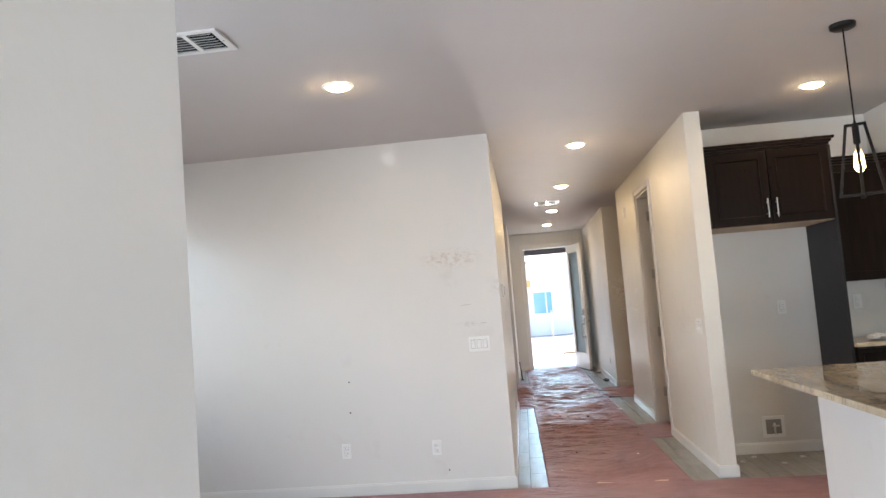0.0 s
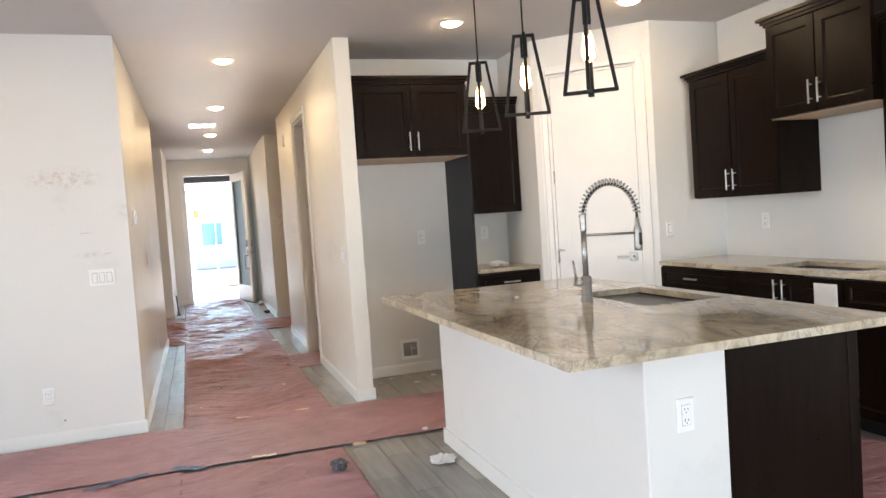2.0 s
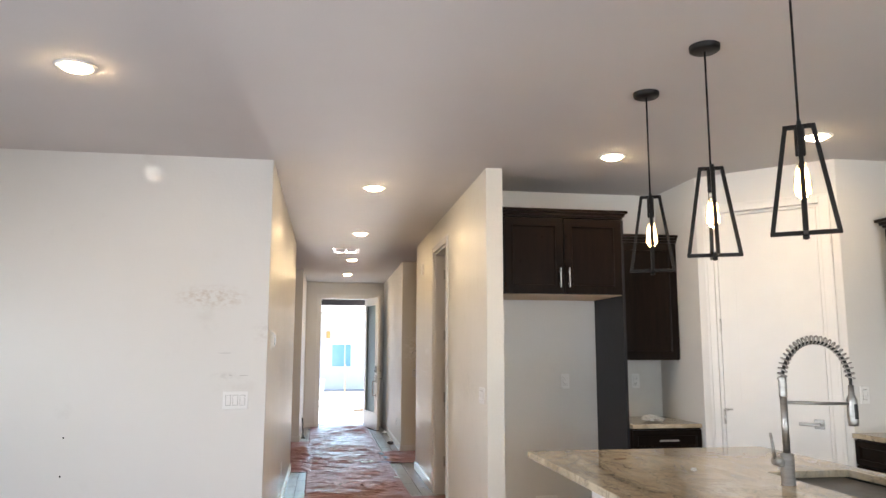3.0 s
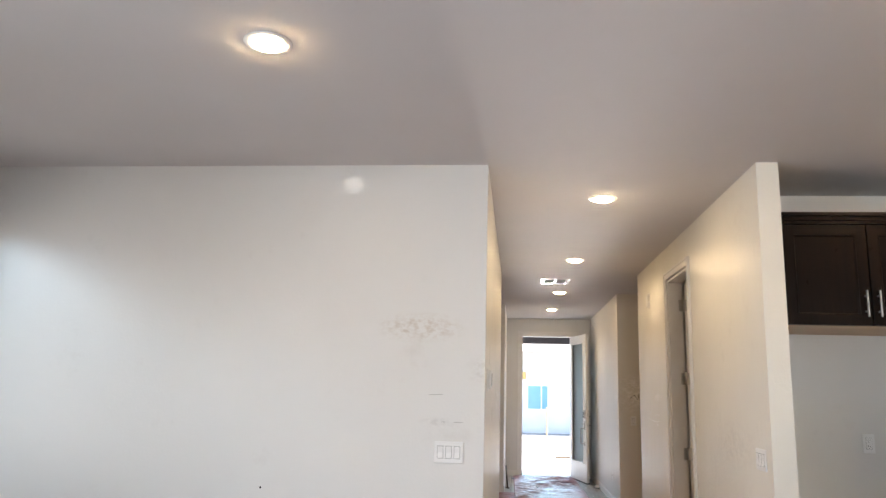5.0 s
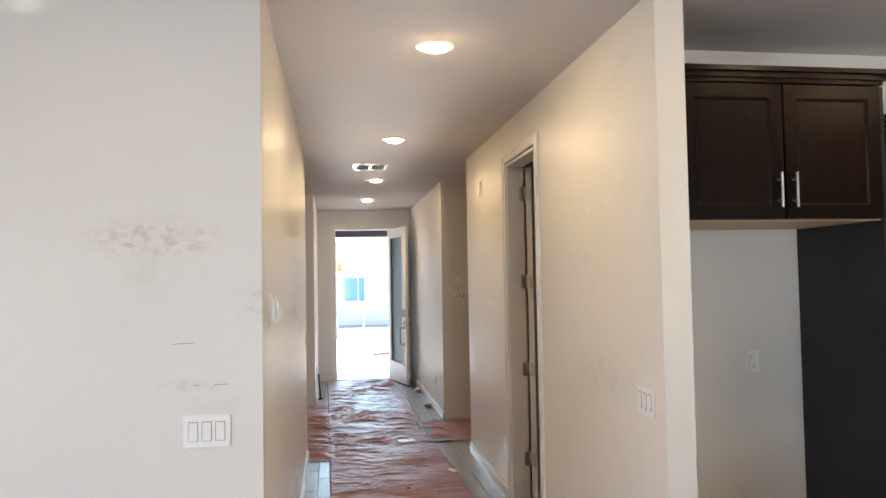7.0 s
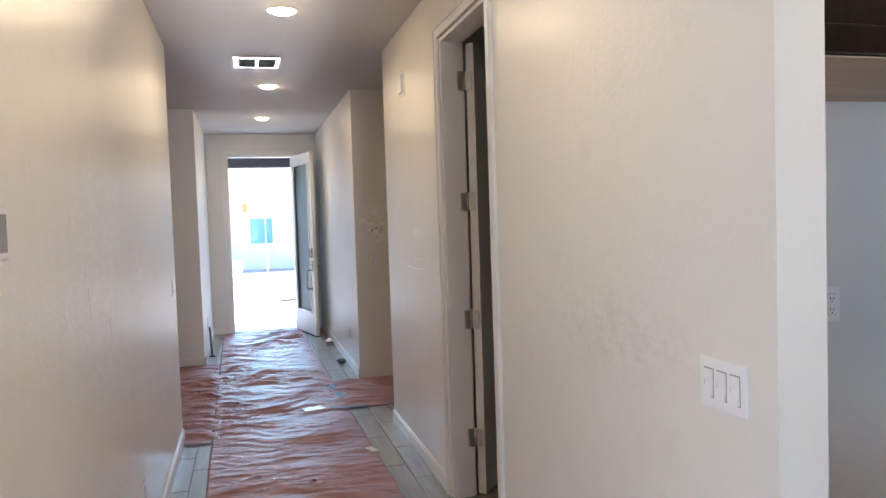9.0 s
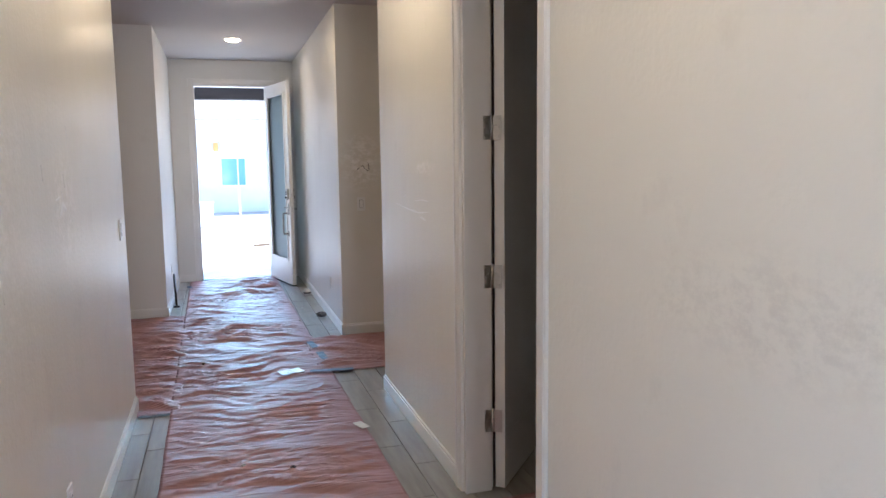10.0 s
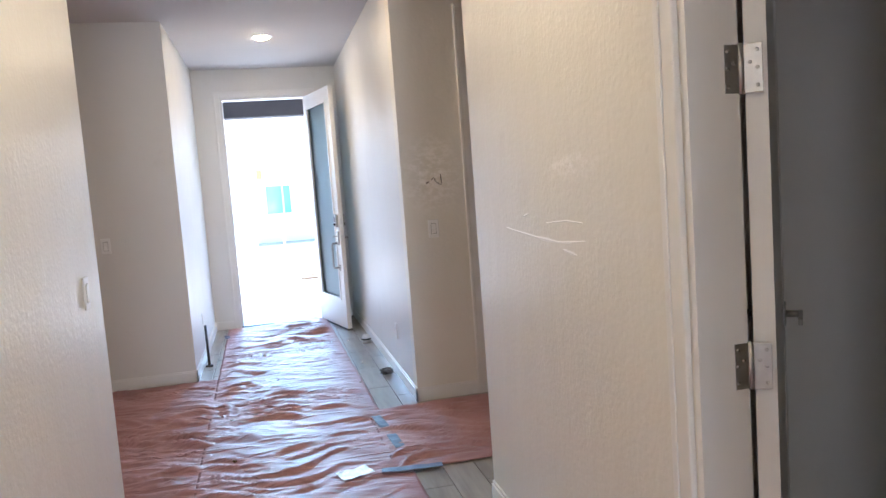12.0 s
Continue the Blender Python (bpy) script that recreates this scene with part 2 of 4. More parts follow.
def granite_material():
    """Polished quartzite: cream clouds, grey-brown drifts, thin broken veins, fine specks."""
    m, nt, lk, bsdf = nodes_of("veined_granite")
    base = ramp_node(nt, lk, noise_node(nt, lk, 1.9, 9, 0.62, (1.3, 0.55, 1), 1.4), [(0.30, (0.20, 0.155, 0.105)), (0.42, (0.37, 0.30, 0.205)), (0.55, (0.56, 0.475, 0.345)), (0.72, (0.66, 0.60, 0.48))])
    drift = ramp_node(nt, lk, noise_node(nt, lk, 6.0, 8, 0.68, (1.5, 0.5, 1), 2.0), [(0.50, (0, 0, 0)), (0.66, (0.5, 0.5, 0.5))])
    col = mix_node(nt, lk, drift, base, (0.30, 0.285, 0.26))
    for scale, warp, dark in ((2.1, 1.8, 0.65), (5.5, 2.4, 0.5)):
        vein = ramp_node(nt, lk, noise_node(nt, lk, scale, 10, 0.64, (1.4, 0.6, 1), warp), [(0.485, (0, 0, 0)), (0.5, (dark,) * 3), (0.515, (0, 0, 0))])
        col = mix_node(nt, lk, vein, col, (0.15, 0.135, 0.12))
    pale = ramp_node(nt, lk, noise_node(nt, lk, 14, 6, 0.7, (1.2, 0.8, 1), 1.0), [(0.60, (0, 0, 0)), (0.72, (0.4, 0.4, 0.4))])
    col = mix_node(nt, lk, pale, col, (0.80, 0.79, 0.76))
    speck = ramp_node(nt, lk, noise_node(nt, lk, 90, 2), [(0.62, (0, 0, 0)), (0.72, (0.45, 0.45, 0.45))])
    col = mix_node(nt, lk, speck, col, (0.26, 0.23, 0.20))
    lk.new(col, bsdf.inputs["Base Color"])
    bsdf.inputs["Roughness"].default_value = 0.035
    return m


granite = granite_material()


def paper_material():
    """Pinkish building paper: blotches, fine fibre and crisp crease lines."""
    m, nt, lk, bsdf = nodes_of("rosin_paper")
    col = ramp_node(nt, lk, noise_node(nt, lk, 2.4, 5, 0.6, (1, 1, 1), 1.0), [(0.3, (0.29, 0.15, 0.16)), (0.7, (0.40, 0.22, 0.235))])
    scrape = ramp_node(nt, lk, noise_node(nt, lk, 9, 6, 0.7, (1, 0.6, 1)), [(0.62, (0, 0, 0)), (0.8, (0.3, 0.3, 0.3))])
    col = mix_node(nt, lk, scrape, col, (0.55, 0.45, 0.43))
    lk.new(col, bsdf.inputs["Base Color"])
    bsdf.inputs["Specular IOR Level"].default_value = 0.55
    rr = nt.new("ShaderNodeMapRange")
    rr.inputs["To Min"].default_value, rr.inputs["To Max"].default_value = 0.5, 0.65
    lk.new(noise_node(nt, lk, 5, 4), rr.inputs["Value"])
    lk.new(rr.outputs["Result"], bsdf.inputs["Roughness"])
    normal = None
    for scale, stretch, warp, strength, depth in ((2.6, (0.55, 2.2, 1), 0.7, 0.6, 0.012), (6.0, (0.6, 2.4, 1), 0.9, 0.22, 0.005)):
        fold = ramp_node(nt, lk, noise_node(nt, lk, scale, 3, 0.5, stretch, warp), [(0.40, (0, 0, 0)), (0.5, (1, 1, 1)), (0.60, (0, 0, 0))])
        normal = bump_node(nt, lk, fold, strength, depth, normal)
    lk.new(bump_node(nt, lk, noise_node(nt, lk, 40, 2), 0.06, 0.003, normal), bsdf.inputs["Normal"])
    return m


rosin = paper_material()

# ---- mesh helpers ----


def box(bm, x0, y0, z0, x1, y1, z1, bevel=0.0, m=None):
    xs, ys, zs = (min(x0, x1), max(x0, x1)), (min(y0, y1), max(y0, y1)), (min(z0, z1), max(z0, z1))
    v = [bm.verts.new((x, y, z)) for x in xs for y in ys for z in zs]
    f = [bm.faces.new([v[i] for i in q]) for q in ((0, 1, 3, 2), (4, 6, 7, 5), (0, 4, 5, 1), (2, 3, 7, 6), (0, 2, 6, 4), (1, 5, 7, 3))]
    if bevel:
        r = bmesh.ops.bevel(bm, geom=list({e for q in f for e in q.edges}), offset=bevel, segments=2, affect="EDGES", profile=0.5)
        v = list({w for q in r["faces"] for w in q.verts} | {w for w in v if w.is_valid})
    if m is not None:
        bmesh.ops.transform(bm, matrix=m, verts=[w for w in v if w.is_valid])
    return bm


def tube(bm, points, radius, seg=12, closed_ends=True):
    """A round bar along points; radius a number or one a point."""
    pts = [Vector(p) for p in points]
    rad = radius if isinstance(radius, (list, tuple)) else [radius] * len(pts)
    rings, side = [], None
    for i, p in enumerate(pts):
        d = (pts[min(i + 1, len(pts) - 1)] - pts[max(i - 1, 0)]).normalized()
        if side is None:
            side = d.orthogonal().normalized()
        side = (side - d * side.dot(d)).normalized()
        up = d.cross(side)
        rings.append([bm.verts.new(p + (side * math.cos(a) + up * math.sin(a)) * rad[i]) for a in [2 * math.pi * k / seg for k in range(seg)]])
    for a, b in zip(rings, rings[1:]):
        for k in range(seg):
            bm.faces.new((a[k], a[(k + 1) % seg], b[(k + 1) % seg], b[k])).smooth = True
    if closed_ends:
        bm.faces.new(rings[0][::-1])
        bm.faces.new(rings[-1])
    return bm


def lathe(bm, profile, seg=32, m=None):
    """Turns (radius, height) round z."""
    rings = [[bm.verts.new((max(r, 1e-4) * math.cos(2 * math.pi * k / seg), max(r, 1e-4) * math.sin(2 * math.pi * k / seg), z)) for k in range(seg)] for r, z in profile]
    for a, b in zip(rings, rings[1:]):
        for k in range(seg):
            bm.faces.new((a[k], a[(k + 1) % seg], b[(k + 1) % seg], b[k])).smooth = True
    if m is not None:
        bmesh.ops.transform(bm, matrix=m, verts=[v for r in rings for v in r])
    return bm


def mesh_of(name, bm, material):
    bmesh.ops.recalc_face_normals(bm, faces=bm.faces)
    me = bpy.data.meshes.new(name)
    bm.to_mesh(me)
    bm.free()
    me.materials.append(material)
    return me


def part(name, bm, material, parent, label=""):
    ob = new(name, mesh_of(name, bm, material))
    ob.parent = parent
    return tagged(ob, label)


def structure(name, bm, material, label=""):
    return tagged(new(name, mesh_of(name, bm, material)), label, kind="structure")


def thing(name, m, label, category, group="", kind=""):
    ob = new(name)
    ob.matrix_basis = m
    return tagged(ob, label, category, group, kind)


def solid(name, bm, material, m, label, category, group="", kind=""):
    ob = new(name, mesh_of(name, bm, material))
    ob.matrix_basis = m
    return tagged(ob, label, category, group, kind)


def B(*boxes, bevel=0.0):
    bm = bmesh.new()
    for b in boxes:
        box(bm, *b, bevel=bevel)
    return bm


def lattice(bm, xs, zs, holes, y0, y1):
    """One connected plate between y0 and y1 with cells (i, j) of its grid left open."""
    v = {(i, j, y): bm.verts.new((x, y, z)) for i, x in enumerate(xs) for j, z in enumerate(zs) for y in (y0, y1)}
    full = {(i, j) for i in range(len(xs) - 1) for j in range(len(zs) - 1)} - set(holes)
    for i, j in full:
        q = ((i, j), (i + 1, j), (i + 1, j + 1), (i, j + 1))
        bm.faces.new([v[(*c, y0)] for c in q])
        bm.faces.new([v[(*c, y1)] for c in reversed(q)])
        for (di, dj), (c, d) in zip(((0, -1), (1, 0), (0, 1), (-1, 0)), zip(q, q[1:] + q[:1])):
            if (i + di, j + dj) not in full:
                bm.faces.new((v[(*c, y0)], v[(*c, y1)], v[(*d, y1)], v[(*d, y0)]))
    for w in [w for w in v.values() if not w.link_faces]:
        bm.verts.remove(w)
    return bm


def raised(bm, x0, z0, x1, z1, steps):
    """A moulded panel of stacked rims: steps of (inset, y), joined into one skin with a flat field."""
    rings = [[bm.verts.new((x, y, z)) for x, z in ((x0 + s, z0 + s), (x1 - s, z0 + s), (x1 - s, z1 - s), (x0 + s, z1 - s))] for s, y in steps]
    for a_, b_ in zip(rings, rings[1:]):
        for k in range(4):
            bm.faces.new((a_[k], a_[(k + 1) % 4], b_[(k + 1) % 4], b_[k]))
    bm.faces.new(rings[-1])
    bm.faces.new(rings[0][::-1])
    return bm


# ---- plan ----
H = 2.74
HL, HR = -0.162, 1.342          # hall's side walls
W = 5.95                        # living room's end wall
BACK = 6.64                     # kitchen's end wall
KX = 4.28                       # kitchen's side wall
END = 15.084                    # front door's wall
SOUTH, WEST = -3.2, -3.35
DOOR_H = 2.44
T = 0.12

# ---- large structure ----
structure("floor", B((WEST - 0.3, SOUTH - 0.3, -0.12, 6.0, END + 0.14, -0.008)), grout, "grey grout bed under plank tiles")
# its west end is an unseen eave, added to shade ground outside the window
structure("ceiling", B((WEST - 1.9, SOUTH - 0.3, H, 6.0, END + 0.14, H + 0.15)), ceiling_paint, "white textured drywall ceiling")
structure("wall_living_end", B((WEST, W, 0, HL, W + T, H)), paint_living, "white living room wall with smears above the switch")
structure("wall_hall_west", B((HL - T, W + T, 0, HL, 10.05, H)), paint_hall, "scuffed cream hall wall")
# right hall wall with a doorway
D0, D1 = 7.635, 8.405
structure("wall_hall_east", B((HR, 5.925, 0, HR + T, D0, H), (HR, D1, 0, HR + T, 10.0, H), (HR, D0, DOOR_H + 0.01, HR + T, D1, H)), paint_hall, "scuffed cream hall wall with a doorway")
structure("wall_entry_west", B((HL - T, 12.89, 0, HL, END, H)), paint, "white entry wall")
structure("wall_entry_east", B((1.325, 11.573 + T, 0, 1.325 + T, END, H)), paint, "white entry wall")
structure("wall_niche_west_far", B((-2.6, 12.89, 0, -1.70, 12.89 + T, H), (-0.87, 12.89, 0, HL - T, 12.89 + T, H), (-1.70, 12.89, DOOR_H, -0.87, 12.89 + T, H)), paint, "white side passage wall with a door")
structure("wall_niche_west_near", B((-2.6, 10.05 - T, 0, HL - T, 10.05, H)), paint, "white side passage wall")
structure("wall_niche_west_end", B((-2.72, 10.05 - T, 0, -2.6, 12.89 + T, H)), paint, "white side passage end wall")
structure("wall_niche_east_far", B((1.325, 11.573, 0, 1.80, 11.573 + T, H), (2.62, 11.573, 0, 3.0, 11.573 + T, H), (1.80, 11.573, DOOR_H, 2.62, 11.573 + T, H)), paint_patch, "cream niche wall with a patched wiring hole")
structure("wall_niche_east_near", B((HR + T, 10.0 - T, 0, 3.0, 10.0, H)), paint, "white niche wall")
structure("wall_niche_east_end", B((3.0, 10.0 - T, 0, 3.12, 11.573 + T, H)), paint, "white niche end wall")
FX0, FX1 = 0.108, 1.022
structure("wall_front", B((HL - T - 2.4, END, 0, FX0, END + 0.14, H), (FX1, END, 0, 1.325 + T + 2.5, END + 0.14, H), (FX0, END, DOOR_H, FX1, END + 0.14, H)), paint, "white front wall with the entry doorway")
structure("wall_kitchen_end", B((HR + T, BACK, 0, 2.975 + T, BACK + T, H)), paint, "white kitchen wall behind the fridge space")
structure("wall_pantry_side", B((2.975, 5.96, 0, 2.975 + T, BACK, H)), paint, "white pantry side wall")
# diagonal pantry wall, in its own frame: x along the wall, y into the pantry
DIAG = pose(2.975, 5.96, 0, 0, 0, -45)
DL = math.hypot(0.675, 0.675)
P0, P1 = 0.125, 0.835
ob = structure("wall_pantry_diagonal", B((0, 0, 0, P0, T, H), (P1, 0, 0, DL, T, H), (P0, 0, DOOR_H + 0.01, P1, T, H)), paint, "white diagonal pantry wall with a door")
ob.matrix_basis = DIAG
structure("wall_pantry_front", B((3.65, 5.285, 0, KX, 5.285 + T, H)), paint, "white wall beside the pantry")
structure("wall_kitchen_east", B((KX, SOUTH, 0, KX + T, 5.285 + T, H)), paint, "white kitchen wall")
structure("wall_stub", B((-0.297, SOUTH, 0, -0.177, 0.691, H)), paint_stub, "white marked wall end beside the passage")
structure("wall_south", B((WEST, SOUTH - T, 0, -0.1, SOUTH, H), (3.7, SOUTH - T, 0, KX + T, SOUTH, H), (-0.1, SOUTH - T, 2.4, 3.7, SOUTH, H)), paint, "white wall with a wide patio opening")
structure("wall_west", B((WEST - T, SOUTH - T, 0, WEST, 1.1, H), (WEST - T, 1.1, 0, WEST, 2.9, 0.7), (WEST - T, 1.1, 2.38, WEST, 2.9, H), (WEST - T, 2.9, 0, WEST, 3.4, H), (WEST - T, 5.6, 0, WEST, W + T, H), (WEST - T, 3.4, 2.38, WEST, 5.6, H), (WEST - T, 3.4, 0, WEST, 5.6, 0.85)), paint, "white wall with a wide window opening")
structure("wall_side_room", B((1.462, 6.76, 0, 5.0, 6.80, H), (1.462, 9.22, 0, 5.0, 9.26, H), (5.0, 6.76, 0, 5.1, 9.26, H)), paint, "white walls of the dark side room")


def baseboard(name, x0, y0, x1, y1, side):
    """A board along a wall from one end to the other; side: the way it faces."""
    t, h = 0.013, 0.088
    bm = bmesh.new()
    if side in "+x-x":
        s = 1 if side == "+x" else -1
        box(bm, x0, y0, 0, x0 + s * t, y1, h - 0.012)
        box(bm, x0, y0, h - 0.012, x0 + s * t * 0.6, y1, h)
    else:
        s = 1 if side == "+y" else -1
        box(bm, x0, y0, 0, x1, y0 + s * t, h - 0.012)
        box(bm, x0, y0, h - 0.012, x1, y0 + s * t * 0.6, h)
    return structure(name, bm, trim_paint, "white painted baseboard")


baseboard("baseboard_living", WEST, W, HL + 0.013, W, "-y")
baseboard("baseboard_hall_west", HL, W, HL, 10.05, "+x")
baseboard("baseboard_hall_east_a", HR, 5.925, HR, D0 - 0.07, "-x")
baseboard("baseboard_hall_east_b", HR, D1 + 0.07, HR, 10.0, "-x")
baseboard("baseboard_pier", HR - 0.013, 5.925, HR + T + 0.013, 5.925, "-y")
baseboard("baseboard_pier_side", HR + T, 5.925, HR + T, 6.04, "+x")
baseboard("baseboard_entry_west", HL, 12.877, HL, END, "+x")
baseboard("baseboard_entry_east", 1.325, 11.56, 1.325, END, "-x")
baseboard("baseboard_niche_east", 1.312, 11.573, 1.73, 11.573, "-y")
baseboard("baseboard_niche_west", -0.79, 12.89, HL + 0.013, 12.89, "-y")
baseboard("baseboard_front", HL, END, FX0 - 0.076, END, "-y")
baseboard("baseboard_front_b", FX1 + 0.076, END, 1.325, END, "-y")
baseboard("baseboard_fridge", HR + T, BACK, 2.38, BACK, "-y")


def casing(name, m, w, h, depth, label="white painted door casing and jamb"):
    """Casing and jamb of an opening w by h; x along the wall, y into it."""
    c, t = 0.07, 0.016
    bm = bmesh.new()
    for y0, y1 in ((-t, 0), (depth, depth + t)):
        box(bm, -c, y0, 0, -0.006, y1, h + c, 0.004)
        box(bm, w + 0.006, y0, 0, w + c, y1, h + c, 0.004)
        box(bm, -0.006, y0, h + 0.006, w + 0.006, y1, h + c, 0.004)
        y2 = y0 - 0.006 if y0 < 0 else y1 + 0.006
        y3 = y0 if y0 < 0 else y1
        box(bm, -c, y2, 0, -c + 0.02, y3, h + c, 0.003)
        box(bm, w + c - 0.02, y2, 0, w + c, y3, h + c, 0.003)
        box(bm, -c + 0.02, y2, h + c - 0.02, w + c - 0.02, y3, h + c, 0.003)
    j = 0.018
    box(bm, 0, 0, 0, j, depth, h)
    box(bm, w - j, 0, 0, w, depth, h)
    box(bm, j, 0, h - j, w - j, depth, h)
    ob = structure(name, bm, trim_paint, label)
    ob.matrix_basis = m
    return ob


# x of a casing's frame runs along -y for the right-hand hall wall, so that y goes into the wall
EASTWALL = pose(HR, D1, 0, 0, 0, -90)
casing("trim_side_door", EASTWALL, D1 - D0, DOOR_H, T)
casing("trim_pantry", DIAG @ pose(P0, 0, 0), P1 - P0, DOOR_H, T)
casing("trim_niche_east", pose(1.80, 11.573, 0), 0.82, DOOR_H, T)
casing("trim_niche_west", pose(-1.70, 12.89, 0), 0.83, DOOR_H, T)
casing("trim_front", pose(FX0, END, 0), FX1 - FX0, DOOR_H, 0.14)

# ---- doors ----


def door_leaf(parent, w, h, t, stile=0.115, top=0.115, bottom=0.24, lock=0.14, lock_z=0.86):
    """A two-panel door's leaf: x along it, y its thickness from -t to 0."""
    bm = lattice(bmesh.new(), (0, stile, w - stile, w), (0, bottom, lock_z, lock_z + lock, h - top, h), [(1, 1), (1, 3)], -t, 0)
    leaf = part("leaf", bm, door_paint, parent)
    for z0, z1 in ((bottom, lock_z), (lock_z + lock, h - top)):
        prof = [(0.0, 0.001), (0.006, 0.003), (0.016, 0.011), (0.030, 0.011), (0.048, 0.004)]
        bm = bmesh.new()
        raised(bm, stile, z0, w - stile, z1, [(s, -t + d) for s, d in prof])
        part("panel", bm, door_paint, leaf)
        bm = bmesh.new()
        raised(bm, stile, z0, w - stile, z1, [(s, -d) for s, d in prof])
        part("panel", bm, door_paint, leaf)
    return leaf


def lever(parent, x, z, y, out, toward):
    """A square rose and a flat lever; out: +1 or -1 along y, toward: the way along x."""
    bm = B((x - 0.032, y, z - 0.032, x + 0.032, y + out * 0.009, z + 0.032), bevel=0.003)
    h = part("door_handle", bm, steel, parent, "brushed nickel lever handle")
    bm = bmesh.new()
    tube(bm, [(x, y + out * 0.009, z), (x, y + out * 0.05, z)], 0.010)
    box(bm, x - 0.012 * toward, y + out * 0.042, z - 0.010, x + 0.12 * toward, y + out * 0.054, z + 0.010, 0.003)
    part("lever", bm, steel, h)


def hinge(parent, m, turn):
    """Two leaves and a knuckle; the pin at the origin, one leaf along -x, the other at turn degrees."""
    bm = bmesh.new()
    tube(bm, [(0, 0, -0.052), (0, 0, 0.052)], 0.0065, 10)
    box(bm, -0.040, -0.0015, -0.05, -0.004, 0.0015, 0.05, 0.001)
    box(bm, 0.006, -0.0015, -0.05, 0.042, 0.0015, 0.05, 0.001, m=pose(0, 0, 0, 0, 0, turn))
    for s, a in ((-1, 0.0), (1, turn)):
        for dx, dz in ((0.032, 0.036), (0.032, -0.036), (0.018, 0.012), (0.032, 0.0)):
            lathe(bm, [(0.0, -0.0028), (0.0042, -0.0028), (0.0042, 0.0028), (0.0, 0.0028)], 8, pose(0, 0, 0, 0, 0, a) @ pose(s * dx, 0, dz, 90))
    bmesh.ops.transform(bm, matrix=m, verts=bm.verts)
    return part("hinge", bm, hinge_metal, parent, "satin nickel butt hinge")


SWING = 50
side_door = thing("door_1", pose(1.468, 8.388, 0.012, 0, 0, SWING), "white two-panel door standing open into a dark room", "door")
lf = door_leaf(side_door, 0.715, 2.405, 0.044)
lf.location = (0.014, -0.006, 0)
lever(side_door, 0.66, 0.93, -0.046, -1, -1)
lever(side_door, 0.66, 0.93, -0.002, 1, -1)
for z in (0.308, 0.946, 1.574, 2.208):
    # one leaf lies on the jamb, the other on the edge of the open door
    hinge(side_door, pose(0, 0, z, 0, 0, -SWING) , SWING - 90)

front = thing("door_2", pose(1.004, 15.072, 0.015, 0, 0, -77), "white front door with a tall frosted pane standing open", "door")
FW, FH, FT = 0.875, 2.40, 0.044
bm = lattice(bmesh.new(), (0, 0.125, FW - 0.125, FW), (0, 0.29, FH - 0.135, FH), [(1, 1)], -FT, 0)
leaf = part("leaf", bm, door_paint, front)
for y0, y1 in ((-FT - 0.010, -FT + 0.004), (-0.004, 0.010)):
    part("glazing_bead", lattice(bmesh.new(), (0.115, 0.140, FW - 0.140, FW - 0.115), (0.28, 0.305, FH - 0.15, FH - 0.125), [(1, 1)], y0, y1), door_paint, leaf)
part("pane", B((0.126, -0.030, 0.291, FW - 0.126, -0.014, FH - 0.136)), frosted, leaf, "frosted glass pane")
for out, y in ((-1, -FT), (1, 0)):
    x = FW - 0.062
    lk_ = part("deadbolt", B((x - 0.033, y, 1.02, x + 0.033, y + out * 0.024, 1.15), bevel=0.008), steel, front, "nickel keypad deadbolt")
    bm = bmesh.new()
    for r in range(4):
        for c in range(3):
            box(bm, x - 0.021 + c * 0.015, y + out * 0.024, 1.075 + r * 0.014, x - 0.011 + c * 0.015, y + out * 0.026, 1.084 + r * 0.014)
    lathe(bm, [(0.0, 0.0), (0.012, 0.0), (0.012, 0.012), (0.0, 0.012)], 14, pose(x, y + out * 0.024, 1.048, 90 if out < 0 else -90))
    part("keypad", bm, dark_slot, lk_)
x = FW - 0.062
hs = part("pull_handle", B((x - 0.028, -FT - 0.012, 0.84, x + 0.028, -FT, 0.98), bevel=0.005), steel, front, "nickel entry pull handle")
bm = bmesh.new()
tube(bm, [(x - 0.012, -FT - 0.01, 0.86), (x - 0.012, -FT - 0.06, 0.86), (x - 0.012, -FT - 0.068, 0.845), (x - 0.012, -FT - 0.068, 0.63), (x - 0.012, -FT - 0.06, 0.615), (x - 0.012, -FT, 0.615)], 0.010, 10)
box(bm, x - 0.030, -FT - 0.010, 0.585, x + 0.006, -FT, 0.645, 0.003)
box(bm, x - 0.012, -FT - 0.055, 0.925, x + 0.012, -FT - 0.012, 0.935)
part("grip", bm, steel, hs)
lever(front, FW - 0.062, 0.91, 0.0, 1, -1)
bm = bmesh.new()
box(bm, FW, -0.034, 1.055, FW + 0.002, -0.010, 1.115)
box(bm, FW, -0.034, 0.88, FW + 0.002, -0.010, 0.94)
box(bm, FW + 0.002, -0.028, 0.90, FW + 0.012, -0.016, 0.92)
part("latch_plate", bm, chrome, front)
part("door_sweep", B((0.0, -FT - 0.004, -0.012, FW, 0.004, 0.004)), rubber, front)

